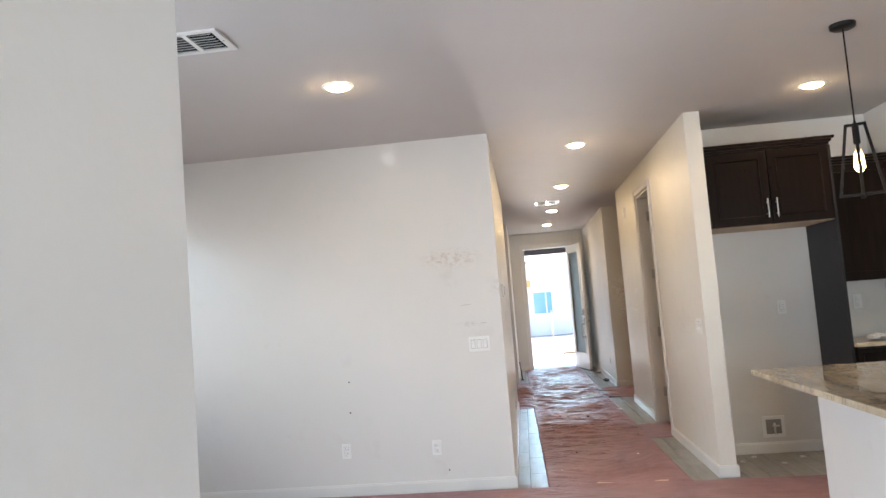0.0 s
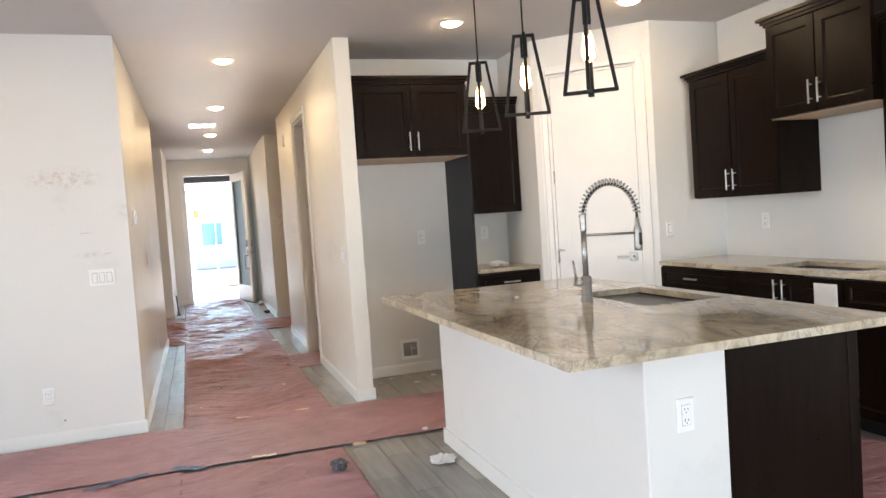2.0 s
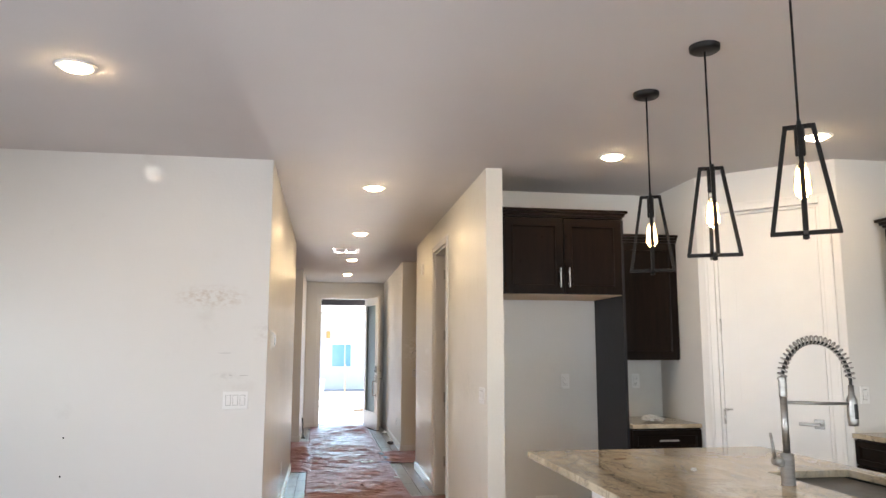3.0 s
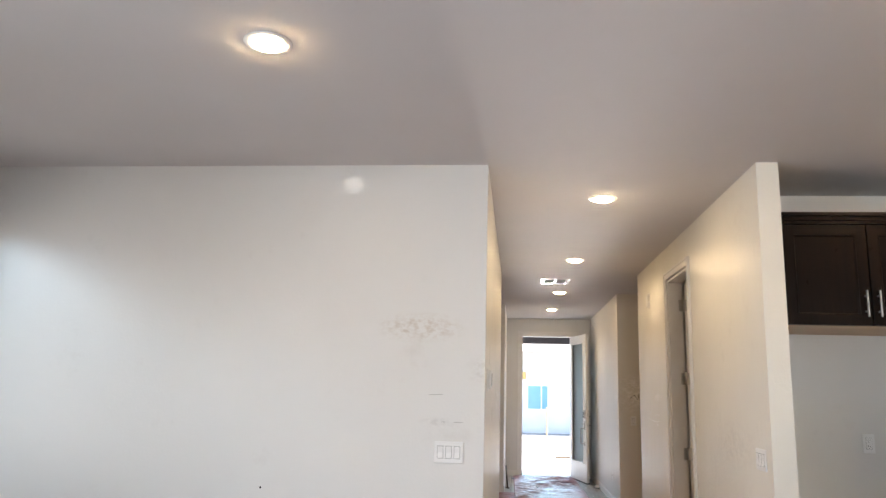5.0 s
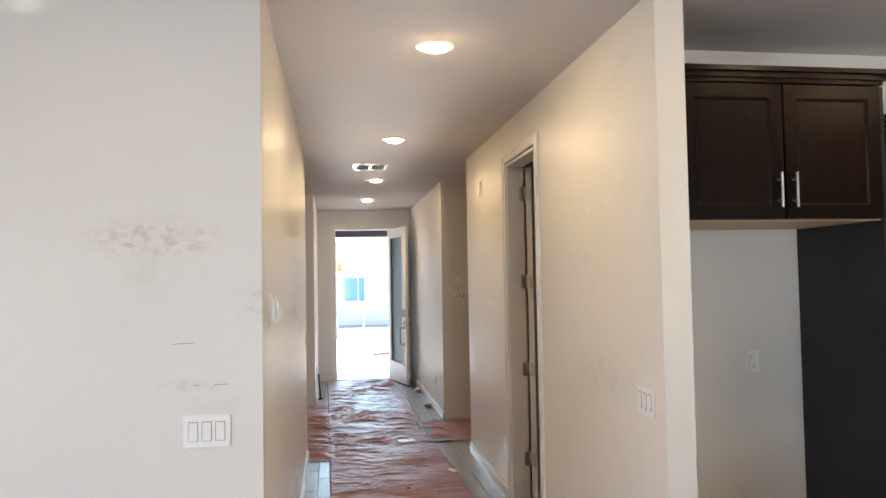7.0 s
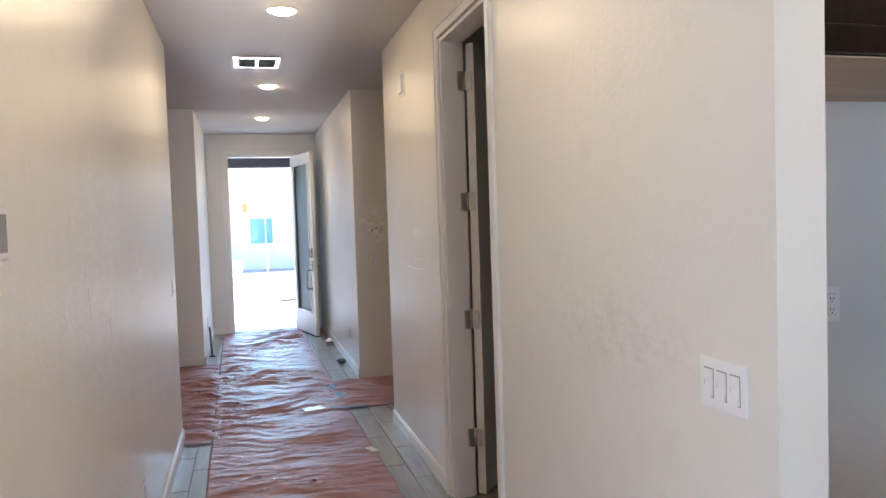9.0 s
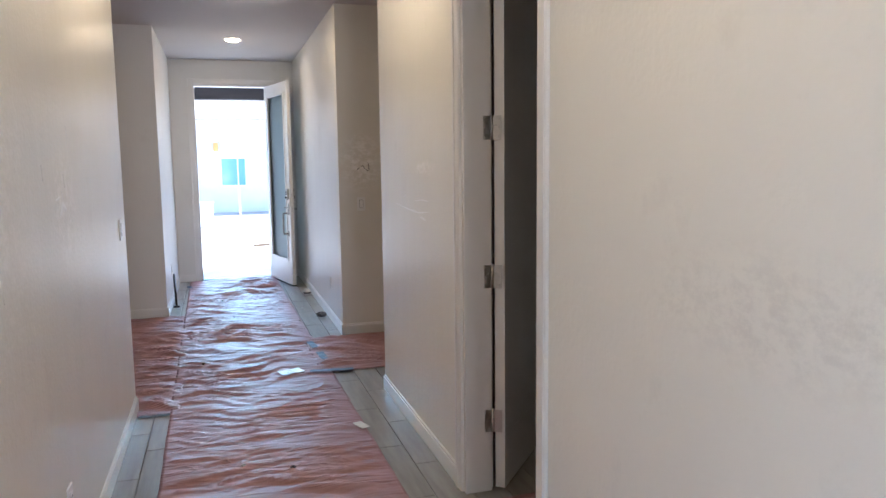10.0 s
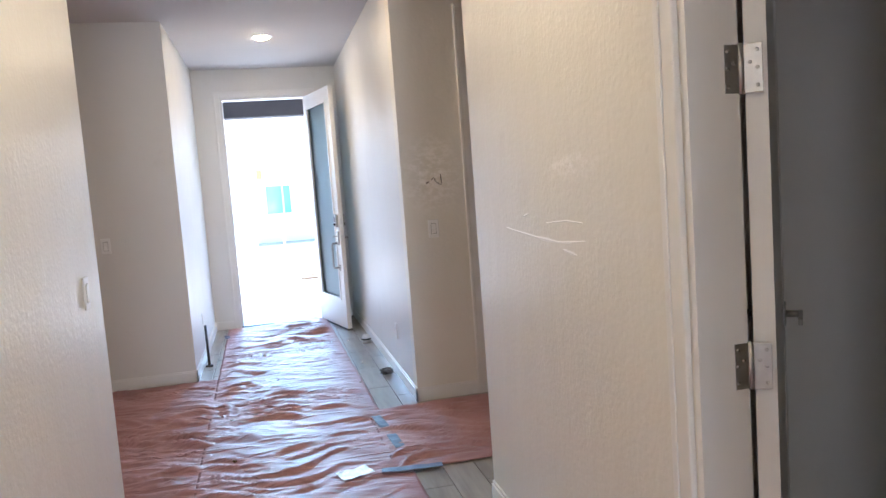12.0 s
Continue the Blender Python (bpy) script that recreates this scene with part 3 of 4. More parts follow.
pantry = thing("door_3", DIAG @ pose(P0 + 0.021, 0.040, 0.012), "closed white two-panel pantry door", "door")
lf = door_leaf(pantry, P1 - P0 - 0.042, 2.405, 0.036)
lever(pantry, P1 - P0 - 0.105, 0.93, -0.036, -1, -1)
for z in (0.31, 0.95, 1.60, 2.21):
    bm = bmesh.new()
    tube(bm, [(-0.003, -0.044, z - 0.05), (-0.003, -0.044, z + 0.05)], 0.0075, 10)
    part("hinge", bm, chrome, pantry, "satin nickel hinge knuckle")
bm = bmesh.new()
tube(bm, [(-0.003, -0.044, 1.003), (0.03, -0.085, 1.003)], 0.004, 8)
tube(bm, [(-0.003, -0.044, 1.003), (0.055, -0.062, 1.003)], 0.004, 8)
lathe(bm, [(0.0, -0.004), (0.009, -0.004), (0.009, 0.004), (0.0, 0.004)], 10, pose(0.03, -0.085, 1.003, 90))
part("hinge_stop", bm, chrome, pantry)

for nm, m, w in (("door_4", pose(1.822, 11.573 + 0.046, 0.012), 0.776), ("door_5", pose(-1.678, 12.89 + 0.046, 0.012), 0.786)):
    d = thing(nm, m, "closed white two-panel door beside the hall", "door")
    door_leaf(d, w, 2.405, 0.036)
    lever(d, w - 0.07 if nm == "door_4" else 0.07, 0.93, -0.036, -1, -1 if nm == "door_4" else 1)
structure("threshold", B((FX0 - 0.01, END - 0.01, -0.005, FX1 + 0.01, END + 0.16, 0.012), bevel=0.004), black_metal, "dark metal door threshold")

# ---- ceiling fixtures ----


def downlight(x, y, lamp=True):
    t = thing("ceiling_light", pose(x, y, H), "lit round recessed ceiling light with a white trim", "ceiling light", "recessed ceiling lights")
    bm = lathe(bmesh.new(), [(0.093, -0.001), (0.093, -0.004), (0.088, -0.006), (0.070, -0.008), (0.066, -0.005), (0.066, -0.001)])
    part("trim_ring", bm, plastic, t)
    bm = lathe(bmesh.new(), [(0.066, -0.003), (0.064, -0.009), (0.055, -0.016), (0.040, -0.021), (0.0, -0.024)])
    part("lens", bm, lamp_glow, t, "glowing domed lens")
    return t


LIGHTS = [(0.588, 6.704), (0.586, 9.06), (0.573, 11.463), (0.571, 13.51), (-0.957, 4.386), (2.123, 5.477), (3.185, 4.83)]
for x, y in LIGHTS:
    downlight(x, y)


def register(name, x, y, w, d, bays, label):
    t = thing(name, pose(x, y, H), label, "air vent", "ceiling air vents")
    f = 0.028
    bm = B((-w / 2, -d / 2, -0.009, w / 2, -d / 2 + f, 0), (-w / 2, d / 2 - f, -0.009, w / 2, d / 2, 0), (-w / 2, -d / 2 + f, -0.009, -w / 2 + f, d / 2 - f, 0), (w / 2 - f, -d / 2 + f, -0.009, w / 2, d / 2 - f, 0))
    span = (w - 2 * f) / bays
    for b in range(1, bays):
        box(bm, -w / 2 + f + b * span - 0.012, -d / 2 + f, -0.009, -w / 2 + f + b * span + 0.012, d / 2 - f, -0.002)
    part("frame", bm, plastic, t)
    # near-black sheet painting the shade of the duct behind the slats
    part("backing", B((-w / 2 + f, -d / 2 + f, -0.002, w / 2 - f, d / 2 - f, -0.0005)), dark_slot, t)
    n = 7
    bm = bmesh.new()
    box(bm, -span / 2 + 0.013, -0.009, -0.0008, span / 2 - 0.013, 0.009, 0.0008)
    slat = mesh_of("slat", bm, plastic)
    for b in range(bays):
        for k in range(n):
            o = new("slat", slat)
            o.parent = t
            o.matrix_basis = pose(-w / 2 + f + (b + 0.5) * span, -d / 2 + f + (k + 0.5) * (d - 2 * f) / n, -0.0075, 32)
    for sx in (-1, 1):
        part("screw", lathe(bmesh.new(), [(0.0, -0.011), (0.005, -0.0105), (0.005, -0.009)], 10, pose(sx * (w / 2 - f / 2), 0, 0)), steel, t)
    return t


register("ceiling_vent", 0.461, 10.476, 0.335, 0.36, 2, "white ceiling air register in the hall ceiling")
register("ceiling_vent", -1.43, 3.50, 0.33, 0.26, 2, "white ceiling air register in the living room")


def pendant(x, y, swing):
    t = thing("pendant_lamp", pose(x, y, H), "black metal lantern pendant with a bare filament bulb", "pendant lamp", "pendants over the island")
    part("canopy", lathe(bmesh.new(), [(0.0, -0.026), (0.055, -0.026), (0.064, -0.020), (0.066, 0.0)]), black_metal, t)
    part("rod", tube(bmesh.new(), [(0, 0, -0.02), (0, 0, -0.545)], 0.0045, 8), black_metal, t)
    zt, zb, wt, wb, b = -0.546, -0.917, 0.044, 0.103, 0.0075
    for turn in (0, 90):
        bm = bmesh.new()
        for s in (-1, 1):
            v = []
            for w, z in ((wt, zt), (wb, zb)):
                v.append([bm.verts.new((s * w + dx * b, dy * b, z)) for dx, dy in ((-1, -1), (1, -1), (1, 1), (-1, 1))])
            for k in range(4):
                bm.faces.new((v[0][k], v[0][(k + 1) % 4], v[1][(k + 1) % 4], v[1][k]))
        box(bm, -wt - b, -b, zt - b, wt + b, b, zt + b, 0.002)
        box(bm, -wb - b, -b * 0.98, zb - b, wb + b, b * 0.98, zb + b, 0.002)
        bmesh.ops.transform(bm, matrix=pose(0, 0, 0.0006 * (turn > 0), 0, 0, turn + swing), verts=bm.verts)
        part("shade_frame", bm, black_metal, t)
    part("finial", lathe(bmesh.new(), [(0.0, zb - 0.024), (0.011, zb - 0.020), (0.011, zb - 0.008), (0.0, zb - 0.008)], 14), black_metal, t)
    part("socket", lathe(bmesh.new(), [(0.0, zt), (0.017, zt), (0.017, zt - 0.10), (0.013, zt - 0.106), (0.0, zt - 0.106)], 18), black_metal, t)
    part("bulb_cap", lathe(bmesh.new(), [(0.0, zt - 0.104), (0.0125, zt - 0.104), (0.0125, zt - 0.128), (0.0, zt - 0.128)], 16), chrome, t)
    bulb = part("bulb", lathe(bmesh.new(), [(0.012, zt - 0.127), (0.017, zt - 0.142), (0.026, zt - 0.175), (0.030, zt - 0.205), (0.027, zt - 0.232), (0.016, zt - 0.252), (0.0, zt - 0.260)], 20), clear_glass, t, "clear tear-drop glass bulb")
    bulb.visible_shadow = False
    bm = bmesh.new()
    for k in range(6):
        a = k * math.pi / 3
        tube(bm, [(0.008 * math.cos(a), 0.008 * math.sin(a), zt - 0.15), (0.015 * math.cos(a + 0.3), 0.015 * math.sin(a + 0.3), zt - 0.23)], 0.0042, 6)
    part("filament", bm, bulb_glow, bulb, "glowing amber filament")
    return t


for y, swing in ((4.288, -24), (3.702, -23), (3.116, -35)):
    pendant(1.822, y, swing)

# ---- switches, sockets and small wall fittings ----


def plate(kind, m, gangs, label, category, group=""):
    """A wall plate; x across, z up, -y out of the wall."""
    t = thing(kind, m, label, category, group)
    w = 0.070 + 0.046 * (gangs - 1)
    part("cover", B((-w / 2, -0.0075, -0.0575, w / 2, 0, 0.0575), bevel=0.004), plastic, t)
    for g in range(gangs):
        x = (g - (gangs - 1) / 2) * 0.046
        if "switch" in kind:
            bm = bmesh.new()
            box(bm, x - 0.0172, -0.0082, -0.034, x + 0.0172, -0.0058, 0.034)
            # bed under the paddle, coloured as its shaded seam
            r = part("rocker", bm, gap_shade, t)
            bm = bmesh.new()
            rows = [[bm.verts.new((x + s * 0.0145, y, z)) for s in (-1, 1)] for y, z in ((-0.0075, -0.031), (-0.0150, -0.031), (-0.0088, -0.002), (-0.0125, 0.031), (-0.0075, 0.031))]
            for lo, hi in zip(rows, rows[1:]):
                bm.faces.new((lo[0], lo[1], hi[1], hi[0]))
            for s in (0, 1):
                bm.faces.new([r_[s] for r_ in rows])
            part("paddle", bm, plastic, r)
        else:
            part("insert", B((x - 0.0160, -0.0095, -0.0335, x + 0.0165, -0.0058, 0.034), bevel=0.001), plastic, t)
            # thin grey plate: the insert's seam shade, put in as colour
            part("reveal", B((x - 0.0175, -0.0078, -0.035, x + 0.0175, -0.006, 0.035)), gap_shade, t)
            bm = bmesh.new()
            for dz in (-0.018, 0.018):
                box(bm, x - 0.0075, -0.0099, dz - 0.002, x - 0.0055, -0.0094, dz + 0.007)
                box(bm, x + 0.0055, -0.0099, dz - 0.002, x + 0.0075, -0.0094, dz + 0.006)
                box(bm, x - 0.002, -0.0099, dz - 0.010, x + 0.002, -0.0094, dz - 0.006)
            part("slot", bm, dark_slot, t)
        for dz in (-0.048, 0.048):
            part("screw", lathe(bmesh.new(), [(0.0, 0.0075), (0.003, 0.0072), (0.003, 0.0055)], 8, pose(x, 0, dz, 90)), steel, t)
    return t


SW = "wall switches"
plate("light_switch", pose(-0.354, W, 1.102), 3, "white triple rocker switch on the living room wall", "light switch", SW)
plate("light_switch", pose(HR, 6.095, 1.11, 0, 0, -90), 3, "white triple rocker switch on the hall wall", "light switch", SW)
plate("light_switch", pose(HL, 9.82, 1.10, 0, 0, 90), 1, "white single rocker switch beside the side passage", "light switch", SW)
plate("light_switch", pose(1.508, 11.573, 1.11), 1, "white single rocker switch under the wiring hole", "light switch", SW)
plate("light_switch", pose(-0.707, 12.89, 1.107), 1, "white single rocker switch beside the passage door", "light switch", SW)
plate("light_switch", pose(3.743, 5.285, 1.145), 1, "white single rocker switch beside the pantry", "light switch", SW)
SO = "wall sockets"
plate("wall_socket", pose(-1.455, W, 0.345), 1, "white double socket low on the living room wall", "wall socket", SO)
plate("wall_socket", pose(-0.744, W, 0.335), 1, "white double socket low on the living room wall", "wall socket", SO)
plate("wall_socket", pose(HL, 8.113, 0.325, 0, 0, 90), 1, "white double socket low on the hall wall", "wall socket", SO)
plate("wall_socket", pose(1.325, 12.229, 0.345, 0, 0, -90), 1, "white double socket low on the entry wall", "wall socket", SO)
plate("wall_socket", pose(HL, 13.75, 0.345, 0, 0, 90), 1, "white double socket low on the entry wall", "wall socket", SO)
plate("wall_socket", pose(2.142, BACK, 1.185), 1, "white double socket in the fridge space", "wall socket", SO)
plate("wall_socket", pose(KX, 4.857, 1.165, 0, 0, -90), 1, "white double socket above the counter", "wall socket", SO)
plate("wall_socket", pose(2.744, BACK, 1.185), 1, "white double socket above the small counter", "wall socket", SO)
plate("wall_socket", pose(1.755, 2.53, 0.655), 1, "white double socket on the island end", "wall socket", SO)

t = thing("thermostat", pose(HL, 6.285, 1.503, 0, 0, 90), "white square thermostat on a wide backplate", "thermostat")
part("backplate", B((-0.085, -0.006, -0.068, 0.085, 0, 0.068), bevel=0.003), plastic, t)
body = part("body", B((-0.062, -0.027, -0.054, 0.062, -0.006, 0.054), bevel=0.006), plastic, t)
part("screen", B((-0.045, -0.0285, -0.038, 0.045, -0.0268, 0.038), bevel=0.001), surface("grey_screen", (0.30, 0.31, 0.31), (0.36, 0.37, 0.37), 8, 0.15), body)

t = thing("door_chime", pose(HR, 9.33, 2.374, 0, 0, -90), "white rectangular chime box high on the hall wall", "door chime")
part("base", B((-0.062, -0.006, -0.076, 0.062, 0, 0.076), bevel=0.003), plastic, t)
part("cover", B((-0.045, -0.022, -0.058, 0.045, -0.006, 0.058), bevel=0.006), plastic, t)

t = thing("water_supply_box", pose(1.972, BACK, 0.213), "white recessed water outlet box with a valve", "water box")
part("frame", B((-0.088, -0.010, -0.085, -0.062, 0, 0.085), (0.062, -0.010, -0.085, 0.088, 0, 0.085), (-0.062, -0.010, -0.085, 0.062, 0, -0.060), (-0.062, -0.010, 0.060, 0.062, 0, 0.085)), plastic, t)
# flat plate in grey, painting the shade of a recess that is not cut
part("recess", B((-0.062, -0.003, -0.060, 0.062, -0.001, 0.060)), surface("grey_recess_shade", (0.22, 0.22, 0.22), (0.30, 0.30, 0.30), 5, 0.6), t)
bm = tube(bmesh.new(), [(0.005, -0.012, -0.055), (0.005, -0.012, 0.03)], 0.009, 10)
tube(bm, [(0.005, -0.012, 0.012), (0.005, -0.045, 0.012)], 0.007, 10)
tube(bm, [(-0.022, -0.045, 0.012), (0.032, -0.045, 0.012)], 0.006, 8)
part("valve", bm, chrome, t, "chrome stop valve")

bm = bmesh.new()
pts = [(0.0, 0.0, 0.0), (0.012, -0.03, 0.012), (0.018, -0.05, -0.012), (0.045, -0.06, -0.035), (0.058, -0.045, -0.022), (0.056, -0.03, 0.03)]
tube(bm, pts, 0.0022, 6)
tube(bm, [(-0.03, 0, -0.018), (-0.034, -0.02, -0.02), (-0.022, -0.024, -0.012)], 0.004, 6)
solid("cable_stub", bm, dark_slot, pose(1.515, 11.571, 1.42), "loose dark wires out of a patched wall", "cable")

# ---- kitchen ----


def shaker_front(parent, x0, z0, x1, z1, name="door", handle=None, drawer=False):
    """A framed front on the plane y = 0, with its bar handle."""
    f, t = (0.057, 0.020) if not drawer else (0.035, 0.020)
    bm = lattice(bmesh.new(), (x0, x0 + f, x1 - f, x1), (z0, z0 + f, z1 - f, z1), [(1, 1)], -t, 0)
    bmesh.ops.bevel(bm, geom=[e for e in bm.edges if all(abs(q.co.y + t) < 1e-6 for q in e.verts) and len(e.link_faces) == 2 and abs(e.calc_face_angle(0)) > 1], offset=0.0015, segments=1, affect="EDGES")
    d = part(name, bm, espresso, parent)
    bm = raised(bmesh.new(), x0 + f, z0 + f, x1 - f, z1 - f, [(0.0, -0.001), (0.0, -0.016), (0.006, -0.014), (0.010, -0.009)])
    part("panel", bm, espresso, d)
    if handle:
        hx, hz, vertical = handle
        L = 0.058
        bm = bmesh.new()
        if vertical:
            box(bm, hx - 0.0048, -t - 0.034, hz - L - 0.015, hx + 0.0048, -t - 0.024, hz + L + 0.015, 0.002)
            for s in (-1, 1):
                tube(bm, [(hx, -t, hz + s * L * 0.75), (hx, -t - 0.026, hz + s * L * 0.75)], 0.005, 8)
        else:
            box(bm, hx - L - 0.015, -t - 0.034, hz - 0.006, hx + L + 0.015, -t - 0.024, hz + 0.006, 0.002)
            for s in (-1, 1):
                tube(bm, [(hx + s * L * 0.75, -t, hz), (hx + s * L * 0.75, -t - 0.026, hz)], 0.005, 8)
        part("handle", bm, chrome, d, "satin nickel bar handle")
    return d


def crown(parent, w, d, h, left=True, right=True):
    bm = bmesh.new()
    for z0, z1, o in ((h, h + 0.018, 0.008), (h + 0.018, h + 0.040, 0.022), (h + 0.040, h + 0.060, 0.040)):
        box(bm, -o * left, -0.02 - o, z0, w + o * right, d, z1)
    return part("crown", bm, espresso, parent)


def wall_cabinet(m, w, d, h, doors, label, bottom=espresso, left=True, right=True):
    t = thing("wall_cabinet", m, label, "kitchen cabinet", "dark wall cabinets")
    part("body", B((0, 0, 0.004, w, d, h)), espresso, t)
    part("bottom_panel", B((0.002, 0.002, 0, w - 0.002, d, 0.0035)), bottom, t)
    g, n = 0.004, doors
    for k in range(n):
        x0, x1 = k * w / n + g, (k + 1) * w / n - g
        hx = (x1 - 0.03 if k == 0 else x0 + 0.03) if n == 2 else x0 + 0.03
        shaker_front(t, x0, 0.006, x1, h - 0.006, handle=(hx, 0.125, True))
    crown(t, w, d, h, left, right)
    return t


cf = wall_cabinet(pose(1.499, 6.06, 1.838), 0.909, 0.578, 0.575, 2, "dark espresso two-door cabinet over the fridge space", maple, True, True)
part("filler", B((-0.036, -0.004, 0.0, -0.0005, 0.1, 0.5745)), espresso, cf)
solid("fridge_end_panel", B((0, 0, 0, 0.020, 0.588, 2.41), bevel=0.001), laminate, pose(2.4095, 6.05, 0), "tall black end panel beside the fridge space", "cabinet panel")
wall_cabinet(pose(2.431, 6.31, 1.357), 0.541, 0.328, 0.925, 1, "dark espresso one-door wall cabinet beside the pantry", espresso, False, False)
wall_cabinet(pose(3.94, 5.20, 1.357, 0, 0, -90), 0.86, 0.338, 0.892, 2, "dark espresso two-door wall cabinet with a crown", laminate, True, False)
wall_cabinet(pose(3.882, 4.338, 1.838, 0, 0, -90), 0.775, 0.396, 0.595, 2, "raised dark espresso two-door cabinet over the hob", maple)
wall_cabinet(pose(3.94, 3.561, 1.357, 0, 0, -90), 0.86, 0.338, 0.892, 2, "dark espresso two-door wall cabinet with a crown", laminate, False, True)


def base_cabinet(m, w, d, label, drawers=1, doors=2, top=0.868):
    t = thing("base_cabinet", m, label, "kitchen cabinet", "dark base cabinets")
    part("body", B((0, 0, 0.10, w, d, top)), espresso, t)
    part("toe_kick", B((0, 0.07, 0, w, d, 0.0995)), laminate, t)
    g = 0.004
    for k in range(drawers):
        x0, x1 = k * w / drawers + g, (k + 1) * w / drawers - g
        shaker_front(t, x0, 0.705, x1, 0.858, "drawer", ((x0 + x1) / 2, 0.785, False), True)
    for k in range(doors):
        x0, x1 = k * w / doors + g, (k + 1) * w / doors - g
        hx = (x1 - 0.03 if k == 0 else x0 + 0.03)
        shaker_front(t, x0, 0.106, x1, 0.697 if drawers else 0.858, handle=(hx, 0.60 if drawers else 0.76, True))
    return t


base_cabinet(pose(2.431, 6.03, 0), 0.541, 0.605, "dark espresso base cabinet beside the pantry", 1, 1)
base_cabinet(pose(3.66, 5.28, 0, 0, 0, -90), 0.76, 0.615, "dark espresso base cabinet with a drawer")
hob = base_cabinet(pose(3.66, 4.518, 0, 0, 0, -90), 0.90, 0.615, "dark espresso cabinet under the hob cut-out", 0, 2, 0.62)
# white plate put in for a gap in the front that shows white behind
part("front_gap_plate", B((0.705, -0.026, 0.70, 0.865, -0.0205, 0.83)), plastic, hob, "white plate standing for a gap in the front")
base_cabinet(pose(3.66, 3.616, 0, 0, 0, -90), 0.76, 0.615, "dark espresso base cabinet with a drawer")
base_cabinet(pose(3.66, 2.854, 0, 0, 0, -90), 0.76, 0.615, "dark espresso base cabinet with a drawer")


def slab(x0, y0, x1, y1, z0, z1, hole=None, soft=0.004):
    """A stone slab, with an optional rectangular hole cut through it."""
    if not hole:
        return B((x0, y0, z0, x1, y1, z1), bevel=soft)
    hx0, hy0, hx1, hy1 = hole
    bm = bmesh.new()
    rings = [[bm.verts.new((x, y, z)) for x, y in ((a, b), (c, b), (c, d), (a, d))] for a, b, c, d, z in ((x0, y0, x1, y1, z0), (x0, y0, x1, y1, z1), (hx0, hy0, hx1, hy1, z1), (hx0, hy0, hx1, hy1, z0))]
    for a, b in zip(rings, rings[1:] + rings[:1]):
        for k in range(4):
            bm.faces.new((a[k], a[(k + 1) % 4], b[(k + 1) % 4], b[k]))
    bmesh.ops.bevel(bm, geom=[e for e in bm.edges if all(v in rings[1] for v in e.verts)] + [e for e in bm.edges if all(v in rings[2] for v in e.verts)], offset=soft, segments=2, affect="EDGES", profile=0.5)
    return bm


solid("worktop", slab(2.431, 6.0, 2.972, BACK - 0.002, 0.87, 0.90), granite, pose(0, 0, 0), "polished beige veined stone worktop by the pantry", "worktop")
solid("worktop", slab(3.63, 2.09, KX - 0.002, 5.283, 0.87, 0.90, (3.74, 3.60, 4.10, 4.30)), granite, pose(0, 0, 0), "polished beige veined stone worktop with a hob cut-out", "worktop")
# sheet under the cut-out, coloured near-black for the shade inside it
solid("hob_shade_sheet", B((3.73, 3.625, 0.6205, 4.25, 4.51, 0.63)), dark_slot, pose(0, 0, 0), "near-black sheet painting the shade in the hob cut-out", "hob opening")

# island
isl = thing("kitchen_island", pose(0, 0, 0), "white drywall island with a dark cabinet end", "kitchen island")
part("half_wall", B((1.605, 2.53, 0, 1.928, 4.64, 0.875), bevel=0.004), paint, isl, "white painted half wall")
part("cabinet_body", B((1.928, 2.545, 0.10, 2.50, 4.64, 0.875)), espresso, isl)
part("end_panel", B((1.930, 2.527, 0, 2.46, 2.545, 0.874)), espresso, isl, "dark espresso end panel")
part("corner_post", B((2.46, 2.523, 0, 2.505, 2.55, 0.874), bevel=0.002), espresso, isl)
part("toe_kick", B((1.928, 2.55, 0, 2.43, 4.64, 0.0995)), laminate, isl)
part("skirting", B((1.592, 2.517, 0, 1.605, 4.653, 0.088), (1.605, 2.517, 0, 1.925, 2.53, 0.088), (1.605, 4.64, 0, 1.925, 4.653, 0.088)), trim_paint, isl)
fronts = thing("base_cabinet", pose(2.50, 2.56, 0, 0, 0, 90), "dark espresso island cabinet fronts facing the hob", "kitchen cabinet", "dark base cabinets")
for k in range(4):
    shaker_front(fronts, k * 0.515 + 0.004, 0.106, (k + 1) * 0.515 - 0.004, 0.862, handle=(k * 0.515 + (0.03 if k % 2 else 0.48), 0.76, True))
SX0, SX1, SY0, SY1 = 2.135, 2.535, 3.26, 3.92
solid("island_worktop", slab(1.285, 2.43, 2.62, 4.715, 0.876, 0.906, (SX0, SY0, SX1, SY1)), granite, pose(0, 0, 0), "polished beige veined stone top on the island", "worktop")
bm = bmesh.new()
d, e = 0.20, 0.010
zt = 0.8755
for b in ((SX0 - e, SY0 - e, zt - d, SX0, SY1 + e, zt), (SX1, SY0 - e, zt - d, SX1 + e, SY1 + e, zt), (SX0, SY0 - e, zt - d, SX1, SY0, zt), (SX0, SY1, zt - d, SX1, SY1 + e, zt), (SX0 - e, SY0 - e, zt - d - e, SX1 + e, SY1 + e, zt - d)):
    box(bm, *b)
sink = thing("sink", pose(0, 0, 0), "dark grey undermount sink in the island", "sink")
part("basin", bm, sink_dark, sink)
part("drain", lathe(bmesh.new(), [(0.0, zt - d + 0.002), (0.045, zt - d + 0.003), (0.045, zt - d)], 20, pose(2.33, 3.6, 0)), steel, sink)

